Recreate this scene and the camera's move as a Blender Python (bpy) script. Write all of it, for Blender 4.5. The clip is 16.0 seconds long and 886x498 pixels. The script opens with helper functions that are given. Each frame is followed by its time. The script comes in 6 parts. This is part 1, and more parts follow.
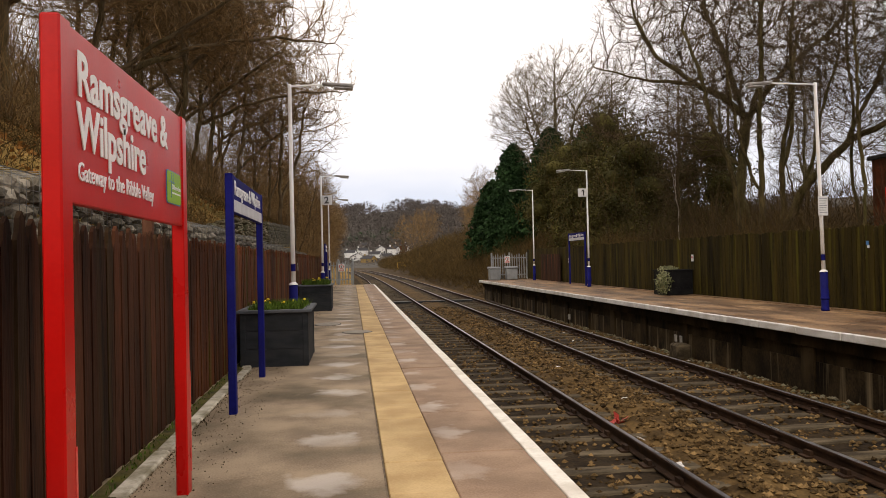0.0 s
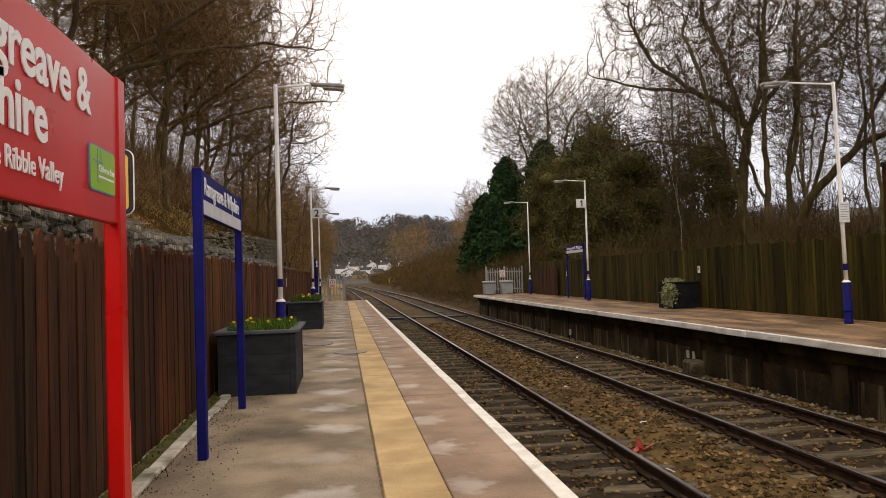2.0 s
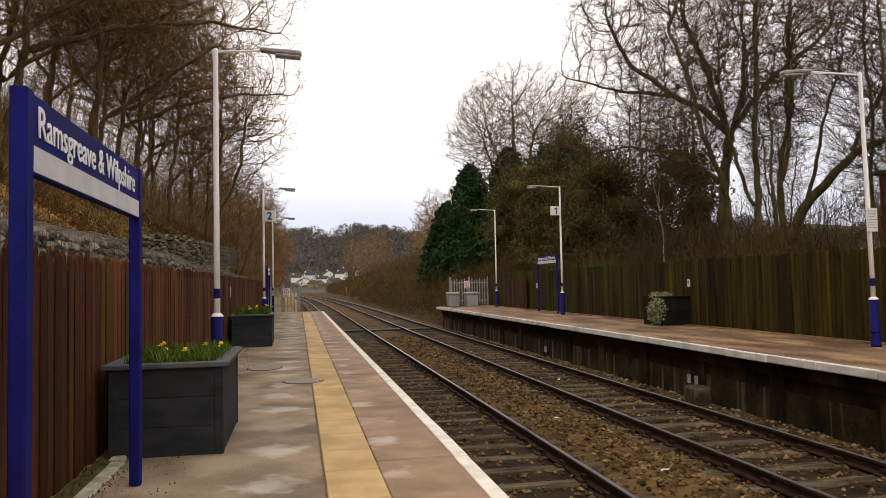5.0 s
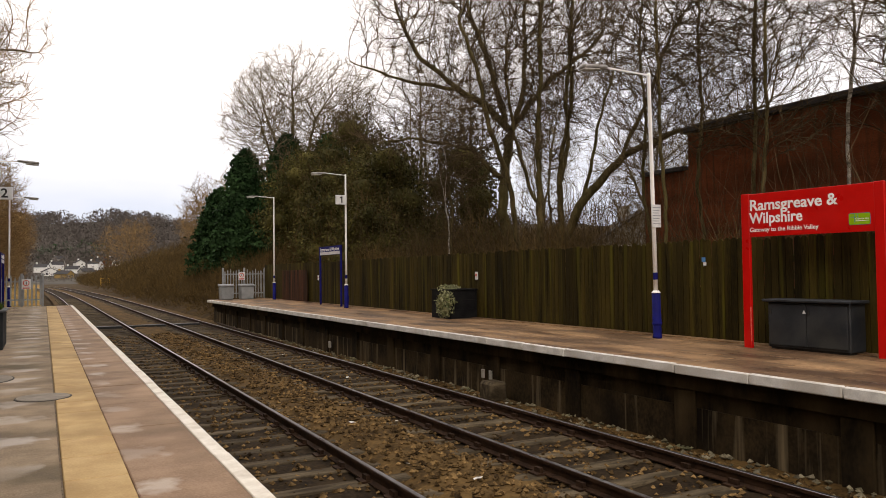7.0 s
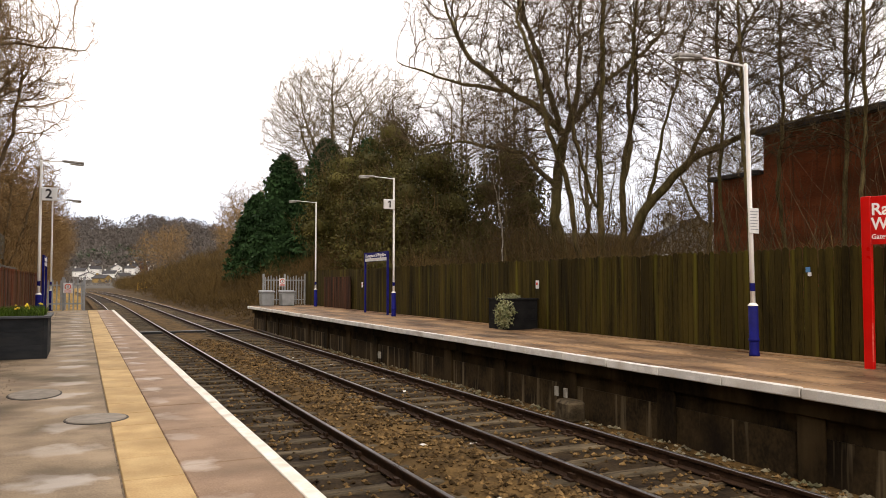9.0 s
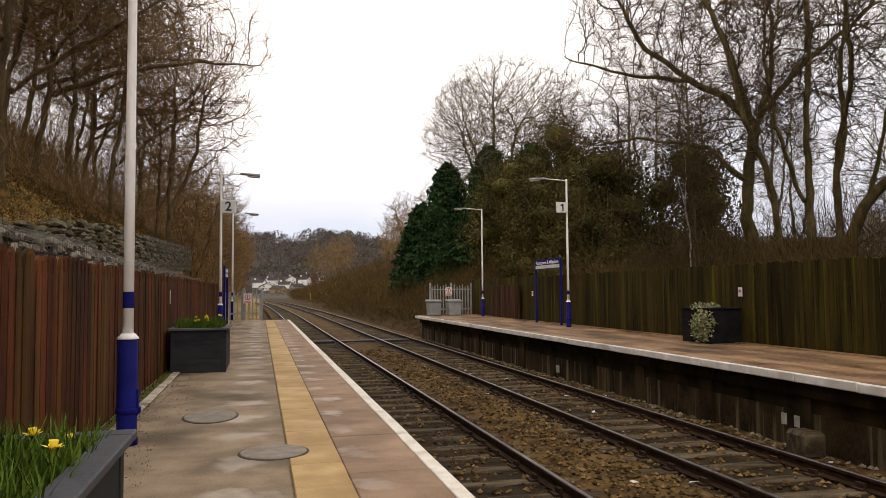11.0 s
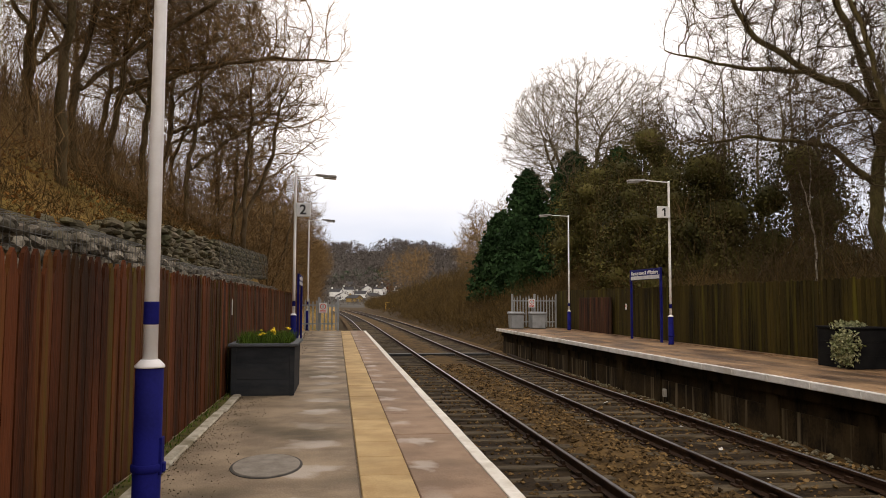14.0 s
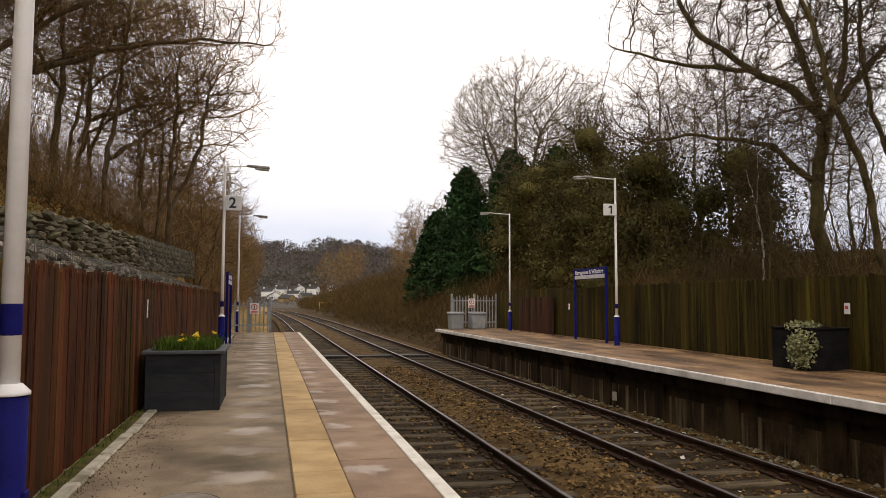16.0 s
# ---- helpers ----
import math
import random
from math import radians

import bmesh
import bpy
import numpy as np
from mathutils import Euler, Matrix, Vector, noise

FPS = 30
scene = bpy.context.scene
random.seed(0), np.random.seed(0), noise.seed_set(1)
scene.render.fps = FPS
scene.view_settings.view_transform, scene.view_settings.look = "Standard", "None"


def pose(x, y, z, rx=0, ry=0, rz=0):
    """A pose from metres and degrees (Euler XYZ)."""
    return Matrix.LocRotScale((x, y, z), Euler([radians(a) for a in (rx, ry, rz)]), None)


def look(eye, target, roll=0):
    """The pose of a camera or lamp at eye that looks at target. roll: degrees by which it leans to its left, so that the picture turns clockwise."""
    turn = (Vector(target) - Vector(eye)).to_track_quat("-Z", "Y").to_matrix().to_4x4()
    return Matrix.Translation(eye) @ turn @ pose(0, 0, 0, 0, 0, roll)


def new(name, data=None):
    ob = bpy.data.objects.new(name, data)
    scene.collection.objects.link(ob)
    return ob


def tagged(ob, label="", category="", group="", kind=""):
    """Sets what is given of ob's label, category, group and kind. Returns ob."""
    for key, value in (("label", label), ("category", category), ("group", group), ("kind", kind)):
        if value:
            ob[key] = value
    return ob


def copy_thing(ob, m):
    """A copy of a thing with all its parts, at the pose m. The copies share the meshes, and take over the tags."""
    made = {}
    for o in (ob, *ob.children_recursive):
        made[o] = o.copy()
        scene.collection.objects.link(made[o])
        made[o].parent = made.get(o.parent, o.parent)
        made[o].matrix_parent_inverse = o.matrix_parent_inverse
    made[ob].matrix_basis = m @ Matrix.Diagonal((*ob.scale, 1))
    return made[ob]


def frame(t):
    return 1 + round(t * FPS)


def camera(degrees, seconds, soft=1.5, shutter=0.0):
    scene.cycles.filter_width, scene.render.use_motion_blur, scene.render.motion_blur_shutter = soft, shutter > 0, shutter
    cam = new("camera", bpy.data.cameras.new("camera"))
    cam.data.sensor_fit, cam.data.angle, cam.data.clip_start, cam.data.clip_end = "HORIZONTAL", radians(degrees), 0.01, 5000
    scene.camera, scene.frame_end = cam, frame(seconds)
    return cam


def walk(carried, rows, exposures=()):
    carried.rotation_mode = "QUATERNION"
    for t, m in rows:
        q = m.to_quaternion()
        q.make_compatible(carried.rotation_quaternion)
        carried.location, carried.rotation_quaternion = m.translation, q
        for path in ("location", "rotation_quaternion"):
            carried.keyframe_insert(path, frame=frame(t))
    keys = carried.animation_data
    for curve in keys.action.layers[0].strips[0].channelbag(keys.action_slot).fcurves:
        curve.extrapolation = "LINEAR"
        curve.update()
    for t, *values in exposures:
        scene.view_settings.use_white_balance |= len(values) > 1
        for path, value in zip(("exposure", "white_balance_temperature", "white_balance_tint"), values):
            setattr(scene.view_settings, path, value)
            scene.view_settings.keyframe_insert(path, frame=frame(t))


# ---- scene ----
# Metres. y runs along the tracks, z = 0 is the paving of the near platform.
cam = camera(61.00, 16.0, 0.7)
ROWS = [  # seconds, x, y, z, pitch, roll, yaw
    (0.0, 0.000, 0.000, 1.172, 0.82, 1.28, -6.88),
    (0.5, 0.007, 0.248, 1.160, 1.00, 1.40, -6.98),
    (1.0, -0.006, 0.485, 1.150, 1.27, 1.67, -7.21),
    (1.5, -0.008, 0.773, 1.143, 1.60, 1.87, -7.41),
    (2.0, -0.022, 1.007, 1.144, 1.95, 1.82, -7.56),
    (2.5, -0.027, 1.349, 1.146, 2.57, 1.70, -7.62),
    (3.0, -0.011, 1.683, 1.152, 3.08, 1.46, -7.29),
    (5.5, 0.036, 3.558, 1.161, 2.40, 1.04, -13.95),
    (6.0, 0.103, 3.906, 1.164, 2.29, 1.21, -18.55),
    (6.5, 0.120, 4.191, 1.163, 1.99, 1.12, -23.61),
    (7.0, 0.057, 4.401, 1.155, 1.79, 0.70, -27.96),
    (7.5, -0.001, 4.615, 1.148, 1.68, 0.19, -30.21),
    (8.0, -0.013, 4.912, 1.148, 1.91, 0.11, -30.36),
    (8.5, -0.025, 5.285, 1.149, 2.08, 0.20, -28.66),
    (9.0, -0.073, 5.661, 1.148, 2.44, 0.05, -25.65),
    (9.5, -0.123, 6.039, 1.142, 2.82, -0.15, -22.24),
    (10.0, -0.113, 6.423, 1.139, 2.98, 0.07, -18.76),
    (12.5, 0.060, 7.891, 1.162, 3.36, 0.47, -9.83),
    (13.0, 0.041, 8.224, 1.166, 3.47, 0.30, -9.21),
    (13.5, 0.015, 8.559, 1.165, 3.68, -0.03, -8.62),
    (14.0, -0.002, 8.860, 1.163, 3.98, -0.23, -7.98),
    (14.5, -0.028, 9.110, 1.161, 4.11, -0.27, -7.49),
    (15.0, -0.048, 9.310, 1.156, 4.07, -0.32, -7.00),
    (15.5, -0.052, 9.550, 1.159, 4.04, -0.08, -7.49),
    (16.0, -0.016, 9.884, 1.169, 3.98, -0.16, -12.98),
]
walk(cam, [(t, pose(x, y, z, 90 + pitch, roll, yaw)) for t, x, y, z, pitch, roll, yaw in ROWS], exposures=((0.0, 0.46, 7900, 13), (7.0, 0.50, 7900, 13), (8.0, 0.70, 7900, 13), (9.0, 0.94, 7900, 13), (9.5, 0.76, 7900, 13), (10.0, 0.50, 7900, 13), (16.0, 0.44, 7900, 13)))

# ---- world and light: a bright overcast day ----
world = bpy.data.worlds.new("overcast_sky")
scene.world = world
world.use_nodes = True
wn, wl = world.node_tree.nodes, world.node_tree.links
wn.clear()
w_out = wn.new("ShaderNodeOutputWorld")
w_bg = wn.new("ShaderNodeBackground")
w_bg.inputs["Strength"].default_value = 1.0
sky = wn.new("ShaderNodeTexSky")
sky.sky_type = "NISHITA"
sky.sun_disc = False
sky.sun_elevation, sky.sun_rotation = radians(38), radians(-150)
sky_gain = wn.new("ShaderNodeVectorMath")
sky_gain.operation = "SCALE"
sky_gain.inputs["Scale"].default_value = 0.10
w_co = wn.new("ShaderNodeTexCoord")
w_map = wn.new("ShaderNodeMapping")
w_map.inputs["Scale"].default_value = (1.0, 1.0, 3.2)
w_cloud = wn.new("ShaderNodeTexNoise")
w_cloud.inputs["Scale"].default_value = 2.3
w_cloud.inputs["Detail"].default_value = 5.0
w_sep = wn.new("ShaderNodeSeparateXYZ")
w_ramp = wn.new("ShaderNodeValToRGB")          # cloud cover: paler overhead, greyer blue low down
w_ramp.color_ramp.elements[0].position, w_ramp.color_ramp.elements[0].color = 0.02, (0.47, 0.575, 0.80, 1)
w_ramp.color_ramp.elements[1].position, w_ramp.color_ramp.elements[1].color = 0.26, (0.97, 1.00, 1.10, 1)
w_add = wn.new("ShaderNodeMath")
w_add.operation = "MULTIPLY_ADD"
w_add.inputs[1].default_value, w_add.inputs[2].default_value = 0.30, -0.15
w_sum = wn.new("ShaderNodeMath")
w_mix = wn.new("ShaderNodeMix")
w_mix.data_type = "RGBA"
w_mix.inputs[0].default_value = 0.93
wl.new(w_co.outputs["Generated"], w_map.inputs[0])
wl.new(w_map.outputs[0], w_cloud.inputs["Vector"])
wl.new(w_co.outputs["Generated"], w_sep.inputs[0])
wl.new(w_cloud.outputs["Fac"], w_add.inputs[0])
wl.new(w_add.outputs[0], w_sum.inputs[0])
wl.new(w_sep.outputs["Z"], w_sum.inputs[1])
wl.new(w_sum.outputs[0], w_ramp.inputs[0])
wl.new(sky.outputs[0], sky_gain.inputs[0])
wl.new(sky_gain.outputs[0], w_mix.inputs[6])
wl.new(w_ramp.outputs[0], w_mix.inputs[7])
wl.new(w_mix.outputs[2], w_bg.inputs["Color"])
wl.new(w_bg.outputs[0], w_out.inputs[0])

sun_data = bpy.data.lights.new("sun", "SUN")
sun_data.energy, sun_data.angle, sun_data.color = 0.6, radians(20), (1.0, 0.96, 0.9)
sun = new("sun", sun_data)
sun.matrix_world = look((-20, -30, 40), (4, 15, 0))


# ---- materials ----
def material(name, a, b, scale=6.0, rough=0.8, bump=0.2, metal=0.0, fine=60.0, stretch=(1, 1, 1), spread=0.0, low=0.35, high=0.65, dirt=None, dirt_scale=1.2, dirt_amount=0.5, moss=None):
    """Two tones mixed by coarse and fine noise, a tone that differs from piece to piece, blotches of dirt, and fine relief."""
    m = bpy.data.materials.new(name)
    m.use_nodes = True
    n, l = m.node_tree.nodes, m.node_tree.links
    p = n["Principled BSDF"]
    co = n.new("ShaderNodeNewGeometry")
    mp = n.new("ShaderNodeMapping")
    mp.inputs["Scale"].default_value = stretch
    l.new(co.outputs["Position"], mp.inputs[0])
    n1 = n.new("ShaderNodeTexNoise")
    n1.inputs["Scale"].default_value, n1.inputs["Detail"].default_value = scale, 6
    n2 = n.new("ShaderNodeTexNoise")
    n2.inputs["Scale"].default_value, n2.inputs["Detail"].default_value = fine, 3
    l.new(mp.outputs[0], n1.inputs["Vector"])
    l.new(mp.outputs[0], n2.inputs["Vector"])
    ad = n.new("ShaderNodeMath")
    ad.operation = "MULTIPLY_ADD"
    ad.inputs[1].default_value = 0.4
    l.new(n2.outputs["Fac"], ad.inputs[0])
    l.new(n1.outputs["Fac"], ad.inputs[2])
    rg = n.new("ShaderNodeMapRange")
    rg.inputs["From Min"].default_value, rg.inputs["From Max"].default_value = low + 0.2, high + 0.2
    l.new(ad.outputs[0], rg.inputs["Value"])
    mx = n.new("ShaderNodeMix")
    mx.data_type = "RGBA"
    mx.inputs[6].default_value, mx.inputs[7].default_value = (*a, 1), (*b, 1)
    l.new(rg.outputs[0], mx.inputs[0])
    col = mx.outputs[2]
    if dirt:
        n3 = n.new("ShaderNodeTexNoise")
        n3.inputs["Scale"].default_value, n3.inputs["Detail"].default_value = dirt_scale, 5
        l.new(mp.outputs[0], n3.inputs["Vector"])
        r3 = n.new("ShaderNodeMapRange")
        r3.inputs["From Min"].default_value, r3.inputs["From Max"].default_value = 0.48, 0.68
        r3.inputs["To Max"].default_value = dirt_amount
        l.new(n3.outputs["Fac"], r3.inputs["Value"])
        m3 = n.new("ShaderNodeMix")
        m3.data_type = "RGBA"
        m3.inputs[7].default_value = (*dirt, 1)
        l.new(r3.outputs[0], m3.inputs[0])
        l.new(col, m3.inputs[6])
        col = m3.outputs[2]
    if moss:
        mq = n.new("ShaderNodeMapping")
        mq.inputs["Scale"].default_value = (5, 5, 0.22)
        ge0 = n.new("ShaderNodeNewGeometry")
        l.new(ge0.outputs["Position"], mq.inputs[0])
        n5 = n.new("ShaderNodeTexNoise")
        n5.inputs["Scale"].default_value, n5.inputs["Detail"].default_value = 1.4, 4
        l.new(mq.outputs[0], n5.inputs["Vector"])
        r5 = n.new("ShaderNodeMapRange")
        r5.inputs["From Min"].default_value, r5.inputs["From Max"].default_value, r5.inputs["To Max"].default_value = 0.54, 0.72, 0.85
        l.new(n5.outputs["Fac"], r5.inputs["Value"])
        m5 = n.new("ShaderNodeMix")
        m5.data_type = "RGBA"
        m5.inputs[7].default_value = (*moss, 1)
        l.new(r5.outputs[0], m5.inputs[0])
        l.new(col, m5.inputs[6])
        col = m5.outputs[2]
    if spread:
        ob = n.new("ShaderNodeObjectInfo")
        ge = n.new("ShaderNodeNewGeometry")
        s = n.new("ShaderNodeMath")
        l.new(ob.outputs["Random"], s.inputs[0])
        l.new(ge.outputs["Random Per Island"], s.inputs[1])
        fr = n.new("ShaderNodeMath")
        fr.operation = "FRACT"
        l.new(s.outputs[0], fr.inputs[0])
        r4 = n.new("ShaderNodeMapRange")
        r4.inputs["To Min"].default_value, r4.inputs["To Max"].default_value = 1 - spread, 1 + spread
        l.new(fr.outputs[0], r4.inputs["Value"])
        hs = n.new("ShaderNodeHueSaturation")
        l.new(r4.outputs[0], hs.inputs["Value"])
        l.new(col, hs.inputs["Color"])
        col = hs.outputs[0]
    l.new(col, p.inputs["Base Color"])
    p.inputs["Metallic"].default_value = metal
    p.inputs["Specular IOR Level"].default_value = 0.1 if rough >= 0.7 else 0.3   # porous, dusty surfaces hardly glint
    rr = n.new("ShaderNodeMapRange")
    rr.inputs["To Min"].default_value, rr.inputs["To Max"].default_value = max(0.05, rough - 0.12), min(1, rough + 0.1)
    l.new(n1.outputs["Fac"], rr.inputs["Value"])
    l.new(rr.outputs[0], p.inputs["Roughness"])
    if bump:
        bp = n.new("ShaderNodeBump")
        bp.inputs["Strength"].default_value, bp.inputs["Distance"].default_value = bump, 0.02
        l.new(ad.outputs[0], bp.inputs["Height"])
        l.new(bp.outputs[0], p.inputs["Normal"])
    return m


def stained(m, x_mid, x_half, step, colour, amount, y_off=0.0):
    """Pale dried puddle marks that repeat along the slabs, one per bay, on top of a material's colour."""
    n, l = m.node_tree.nodes, m.node_tree.links
    p = n["Principled BSDF"]
    old = p.inputs["Base Color"].links[0].from_socket
    ge = n.new("ShaderNodeNewGeometry")
    wob = n.new("ShaderNodeTexNoise")
    wob.inputs["Scale"].default_value, wob.inputs["Detail"].default_value = 4.5, 6
    l.new(ge.outputs["Position"], wob.inputs["Vector"])
    sh = n.new("ShaderNodeVectorMath")
    sh.operation = "MULTIPLY_ADD"
    sh.inputs[1].default_value = (0.55, 0.60, 0)
    l.new(wob.outputs["Color"], sh.inputs[0])
    l.new(ge.outputs["Position"], sh.inputs[2])
    sp = n.new("ShaderNodeSeparateXYZ")
    l.new(sh.outputs[0], sp.inputs[0])

    def math_node(op, a, b=None):
        k = n.new("ShaderNodeMath")
        k.operation = op
        for i, v in enumerate((a, b)):
            if v is None:
                continue
            if isinstance(v, (int, float)):
                k.inputs[i].default_value = v
            else:
                l.new(v, k.inputs[i])
        return k.outputs[0]
    u = math_node("DIVIDE", math_node("SUBTRACT", sp.outputs["X"], x_mid + 0.27), x_half)
    v = math_node("DIVIDE", math_node("SUBTRACT", sp.outputs["Y"], y_off), step)
    v = math_node("MULTIPLY", math_node("SUBTRACT", math_node("FRACT", v), 0.5), 4.2)
    d = math_node("ADD", math_node("MULTIPLY", u, u), math_node("MULTIPLY", v, v))
    r = n.new("ShaderNodeMapRange")
    r.inputs["From Min"].default_value, r.inputs["From Max"].default_value = 1.0, 0.15
    r.inputs["To Max"].default_value = amount
    l.new(d, r.inputs["Value"])
    big = n.new("ShaderNodeTexNoise")
    big.inputs["Scale"].default_value, big.inputs["Detail"].default_value = 0.9, 2
    l.new(ge.outputs["Position"], big.inputs["Vector"])
    bg = n.new("ShaderNodeMapRange")
    bg.inputs["From Min"].default_value, bg.inputs["From Max"].default_value, bg.inputs["To Min"].default_value, bg.inputs["To Max"].default_value = 0.36, 0.6, 0.25, 1.15
    l.new(big.outputs["Fac"], bg.inputs["Value"])
    mu = math_node("MULTIPLY", r.outputs[0], bg.outputs[0])
    mx = n.new("ShaderNodeMix")
    mx.data_type = "RGBA"
    mx.inputs[7].default_value = (*colour, 1)
    l.new(mu, mx.inputs[0])
    l.new(old, mx.inputs[6])
    l.new(mx.outputs[2], p.inputs["Base Color"])
    return m


M_ASPHALT = stained(material("worn_asphalt", (0.215, 0.160, 0.108), (0.39, 0.295, 0.20), 2.2, 0.7, 0.45, fine=70, dirt=(0.095, 0.074, 0.046), dirt_scale=1.0, dirt_amount=0.85), -0.18, 0.26, 0.92, (0.60, 0.54, 0.48), 0.6, 0.25)
M_SLAB = stained(material("platform_slab", (0.26, 0.170, 0.112), (0.40, 0.272, 0.185), 2.5, 0.7, 0.25, fine=80, spread=0.08, dirt=(0.15, 0.104, 0.070), dirt_scale=1.1, dirt_amount=0.65), 0.62, 0.15, 0.92, (0.58, 0.50, 0.43), 0.6, 0.35)
M_TACTILE = material("yellow_tactile_paving", (0.47, 0.31, 0.145), (0.62, 0.44, 0.225), 3.0, 0.75, 0.15, fine=70, spread=0.06, dirt=(0.30, 0.195, 0.09), dirt_scale=1.2, dirt_amount=0.55)
M_LINE = material("white_line_paint", (0.74, 0.69, 0.60), (0.88, 0.84, 0.76), 8, 0.65, 0.1, dirt=(0.50, 0.43, 0.34), dirt_scale=5, dirt_amount=0.5)
M_COPING = material("painted_concrete_edge", (0.60, 0.585, 0.56), (0.78, 0.765, 0.73), 6, 0.7, 0.15, spread=0.05, dirt=(0.34, 0.28, 0.22), dirt_scale=3, dirt_amount=0.5)
M_FARPAVE = material("far_platform_paving", (0.095, 0.052, 0.028), (0.40, 0.245, 0.13), 1.6, 0.5, 0.2, fine=30, stretch=(1, 0.35, 1), spread=0.22, dirt=(0.065, 0.04, 0.026), dirt_scale=1.1, dirt_amount=0.75)
# near-black brick tone that carries the shade below the coping
M_WALL = material("coping_shaded_brick", (0.004, 0.003, 0.002), (0.028, 0.018, 0.008), 2.0, 0.9, 0.5, fine=25, stretch=(1, 1, 0.5), dirt=(0.10, 0.068, 0.034), dirt_scale=1.3, dirt_amount=0.5, moss=(0.030, 0.021, 0.010))
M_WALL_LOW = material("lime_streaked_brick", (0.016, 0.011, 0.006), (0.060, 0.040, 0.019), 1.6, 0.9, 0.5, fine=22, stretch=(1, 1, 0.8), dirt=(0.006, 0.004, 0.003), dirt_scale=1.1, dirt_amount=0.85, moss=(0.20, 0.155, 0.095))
M_BALLAST = material("brown_ballast", (0.042, 0.024, 0.008), (0.15, 0.090, 0.034), 3.0, 0.95, 0.8, fine=28, dirt=(0.035, 0.022, 0.009), dirt_scale=0.8, dirt_amount=0.5)
M_STONE = material("ballast_stone", (0.045, 0.026, 0.010), (0.20, 0.125, 0.054), 5, 0.9, 0.3, spread=0.7)
M_FOURFOOT = material("oily_ballast", (0.014, 0.009, 0.005), (0.044, 0.029, 0.015), 3.5, 0.95, 0.8, fine=28)
M_SLEEPER = material("weathered_sleeper", (0.040, 0.030, 0.018), (0.135, 0.104, 0.066), 5, 0.85, 0.4, spread=0.25, stretch=(0.4, 2, 1), dirt=(0.026, 0.018, 0.010), dirt_scale=3, dirt_amount=0.7)
M_RAIL = material("rusty_rail", (0.025, 0.014, 0.009), (0.055, 0.030, 0.018), 7, 0.75, 0.2, metal=0.2)
M_RAILTOP = material("worn_rail_head", (0.20, 0.19, 0.20), (0.32, 0.31, 0.33), 12, 0.32, 0.02, metal=1.0, stretch=(1, 0.05, 1))
M_FENCE = material("red_brown_fence_stain", (0.034, 0.011, 0.005), (0.145, 0.043, 0.016), 1.2, 0.8, 0.4, fine=30, stretch=(3, 3, 0.3), spread=0.3, dirt=(0.030, 0.017, 0.007), dirt_scale=0.7, dirt_amount=0.9, moss=(0.105, 0.078, 0.013))
M_FENCE_OLD = material("dark_weathered_fence_stain", (0.014, 0.007, 0.004), (0.070, 0.026, 0.013), 2.0, 0.85, 0.4, fine=30, stretch=(3, 3, 0.25), spread=0.4, dirt=(0.05, 0.030, 0.013), dirt_scale=1.6, dirt_amount=0.5, moss=(0.05, 0.032, 0.012))
M_FENCE_R = material("mossy_fence_board", (0.014, 0.010, 0.002), (0.056, 0.040, 0.008), 1.2, 0.9, 0.4, fine=30, stretch=(3, 3, 0.3), spread=0.3, dirt=(0.018, 0.013, 0.004), dirt_scale=0.6, dirt_amount=0.7, moss=(0.082, 0.072, 0.009))
M_RED = material("red_sign_paint", (0.52, 0.004, 0.004), (0.60, 0.007, 0.006), 4, 0.32, 0.02, dirt=(0.40, 0.01, 0.01), dirt_amount=0.3)
M_WORN = material("worn_pink_edge", (0.72, 0.16, 0.12), (0.65, 0.06, 0.05), 20, 0.6, 0.1)
M_BLUE = material("navy_paint", (0.005, 0.006, 0.095), (0.009, 0.011, 0.145), 5, 0.71, 0.02, dirt=(0.015, 0.015, 0.06), dirt_amount=0.3)
M_WHITE = material("white_pole_paint", (0.88, 0.87, 0.85), (0.94, 0.93, 0.92), 6, 0.4, 0.02, dirt=(0.72, 0.69, 0.64), dirt_scale=4, dirt_amount=0.25)
M_LETTER = material("white_lettering", (0.80, 0.80, 0.80), (0.88, 0.88, 0.88), 6, 0.5, 0.0)
M_STRIP = material("pale_grey_sign_strip", (0.50, 0.50, 0.52), (0.62, 0.62, 0.64), 6, 0.5, 0.0)
M_RIM = material("sticker_blue", (0.06, 0.20, 0.42), (0.08, 0.24, 0.48), 6, 0.4, 0.0)
M_LIME = material("lime_green_sticker", (0.22, 0.42, 0.004), (0.26, 0.48, 0.008), 6, 0.4, 0.0)
M_YELLOW = material("amber_sign_face", (0.80, 0.46, 0.05), (0.88, 0.54, 0.09), 5, 0.5, 0.02)
M_BLACK = material("black_paint", (0.012, 0.012, 0.012), (0.03, 0.03, 0.03), 8, 0.5, 0.02)
M_POST = material("brown_wood_post", (0.14, 0.06, 0.035), (0.22, 0.10, 0.06), 6, 0.8, 0.2, stretch=(3, 3, 0.4))
M_PLANTER = material("charcoal_planter_board", (0.020, 0.022, 0.025), (0.034, 0.037, 0.041), 4, 0.7, 0.10, stretch=(1, 1, 3), spread=0.12, dirt=(0.055, 0.055, 0.052), dirt_scale=1.5, dirt_amount=0.3)
M_RIMTOP = material("weathered_slate_rim", (0.045, 0.050, 0.058), (0.085, 0.092, 0.102), 4, 0.65, 0.1, dirt=(0.10, 0.10, 0.095), dirt_scale=3, dirt_amount=0.4)
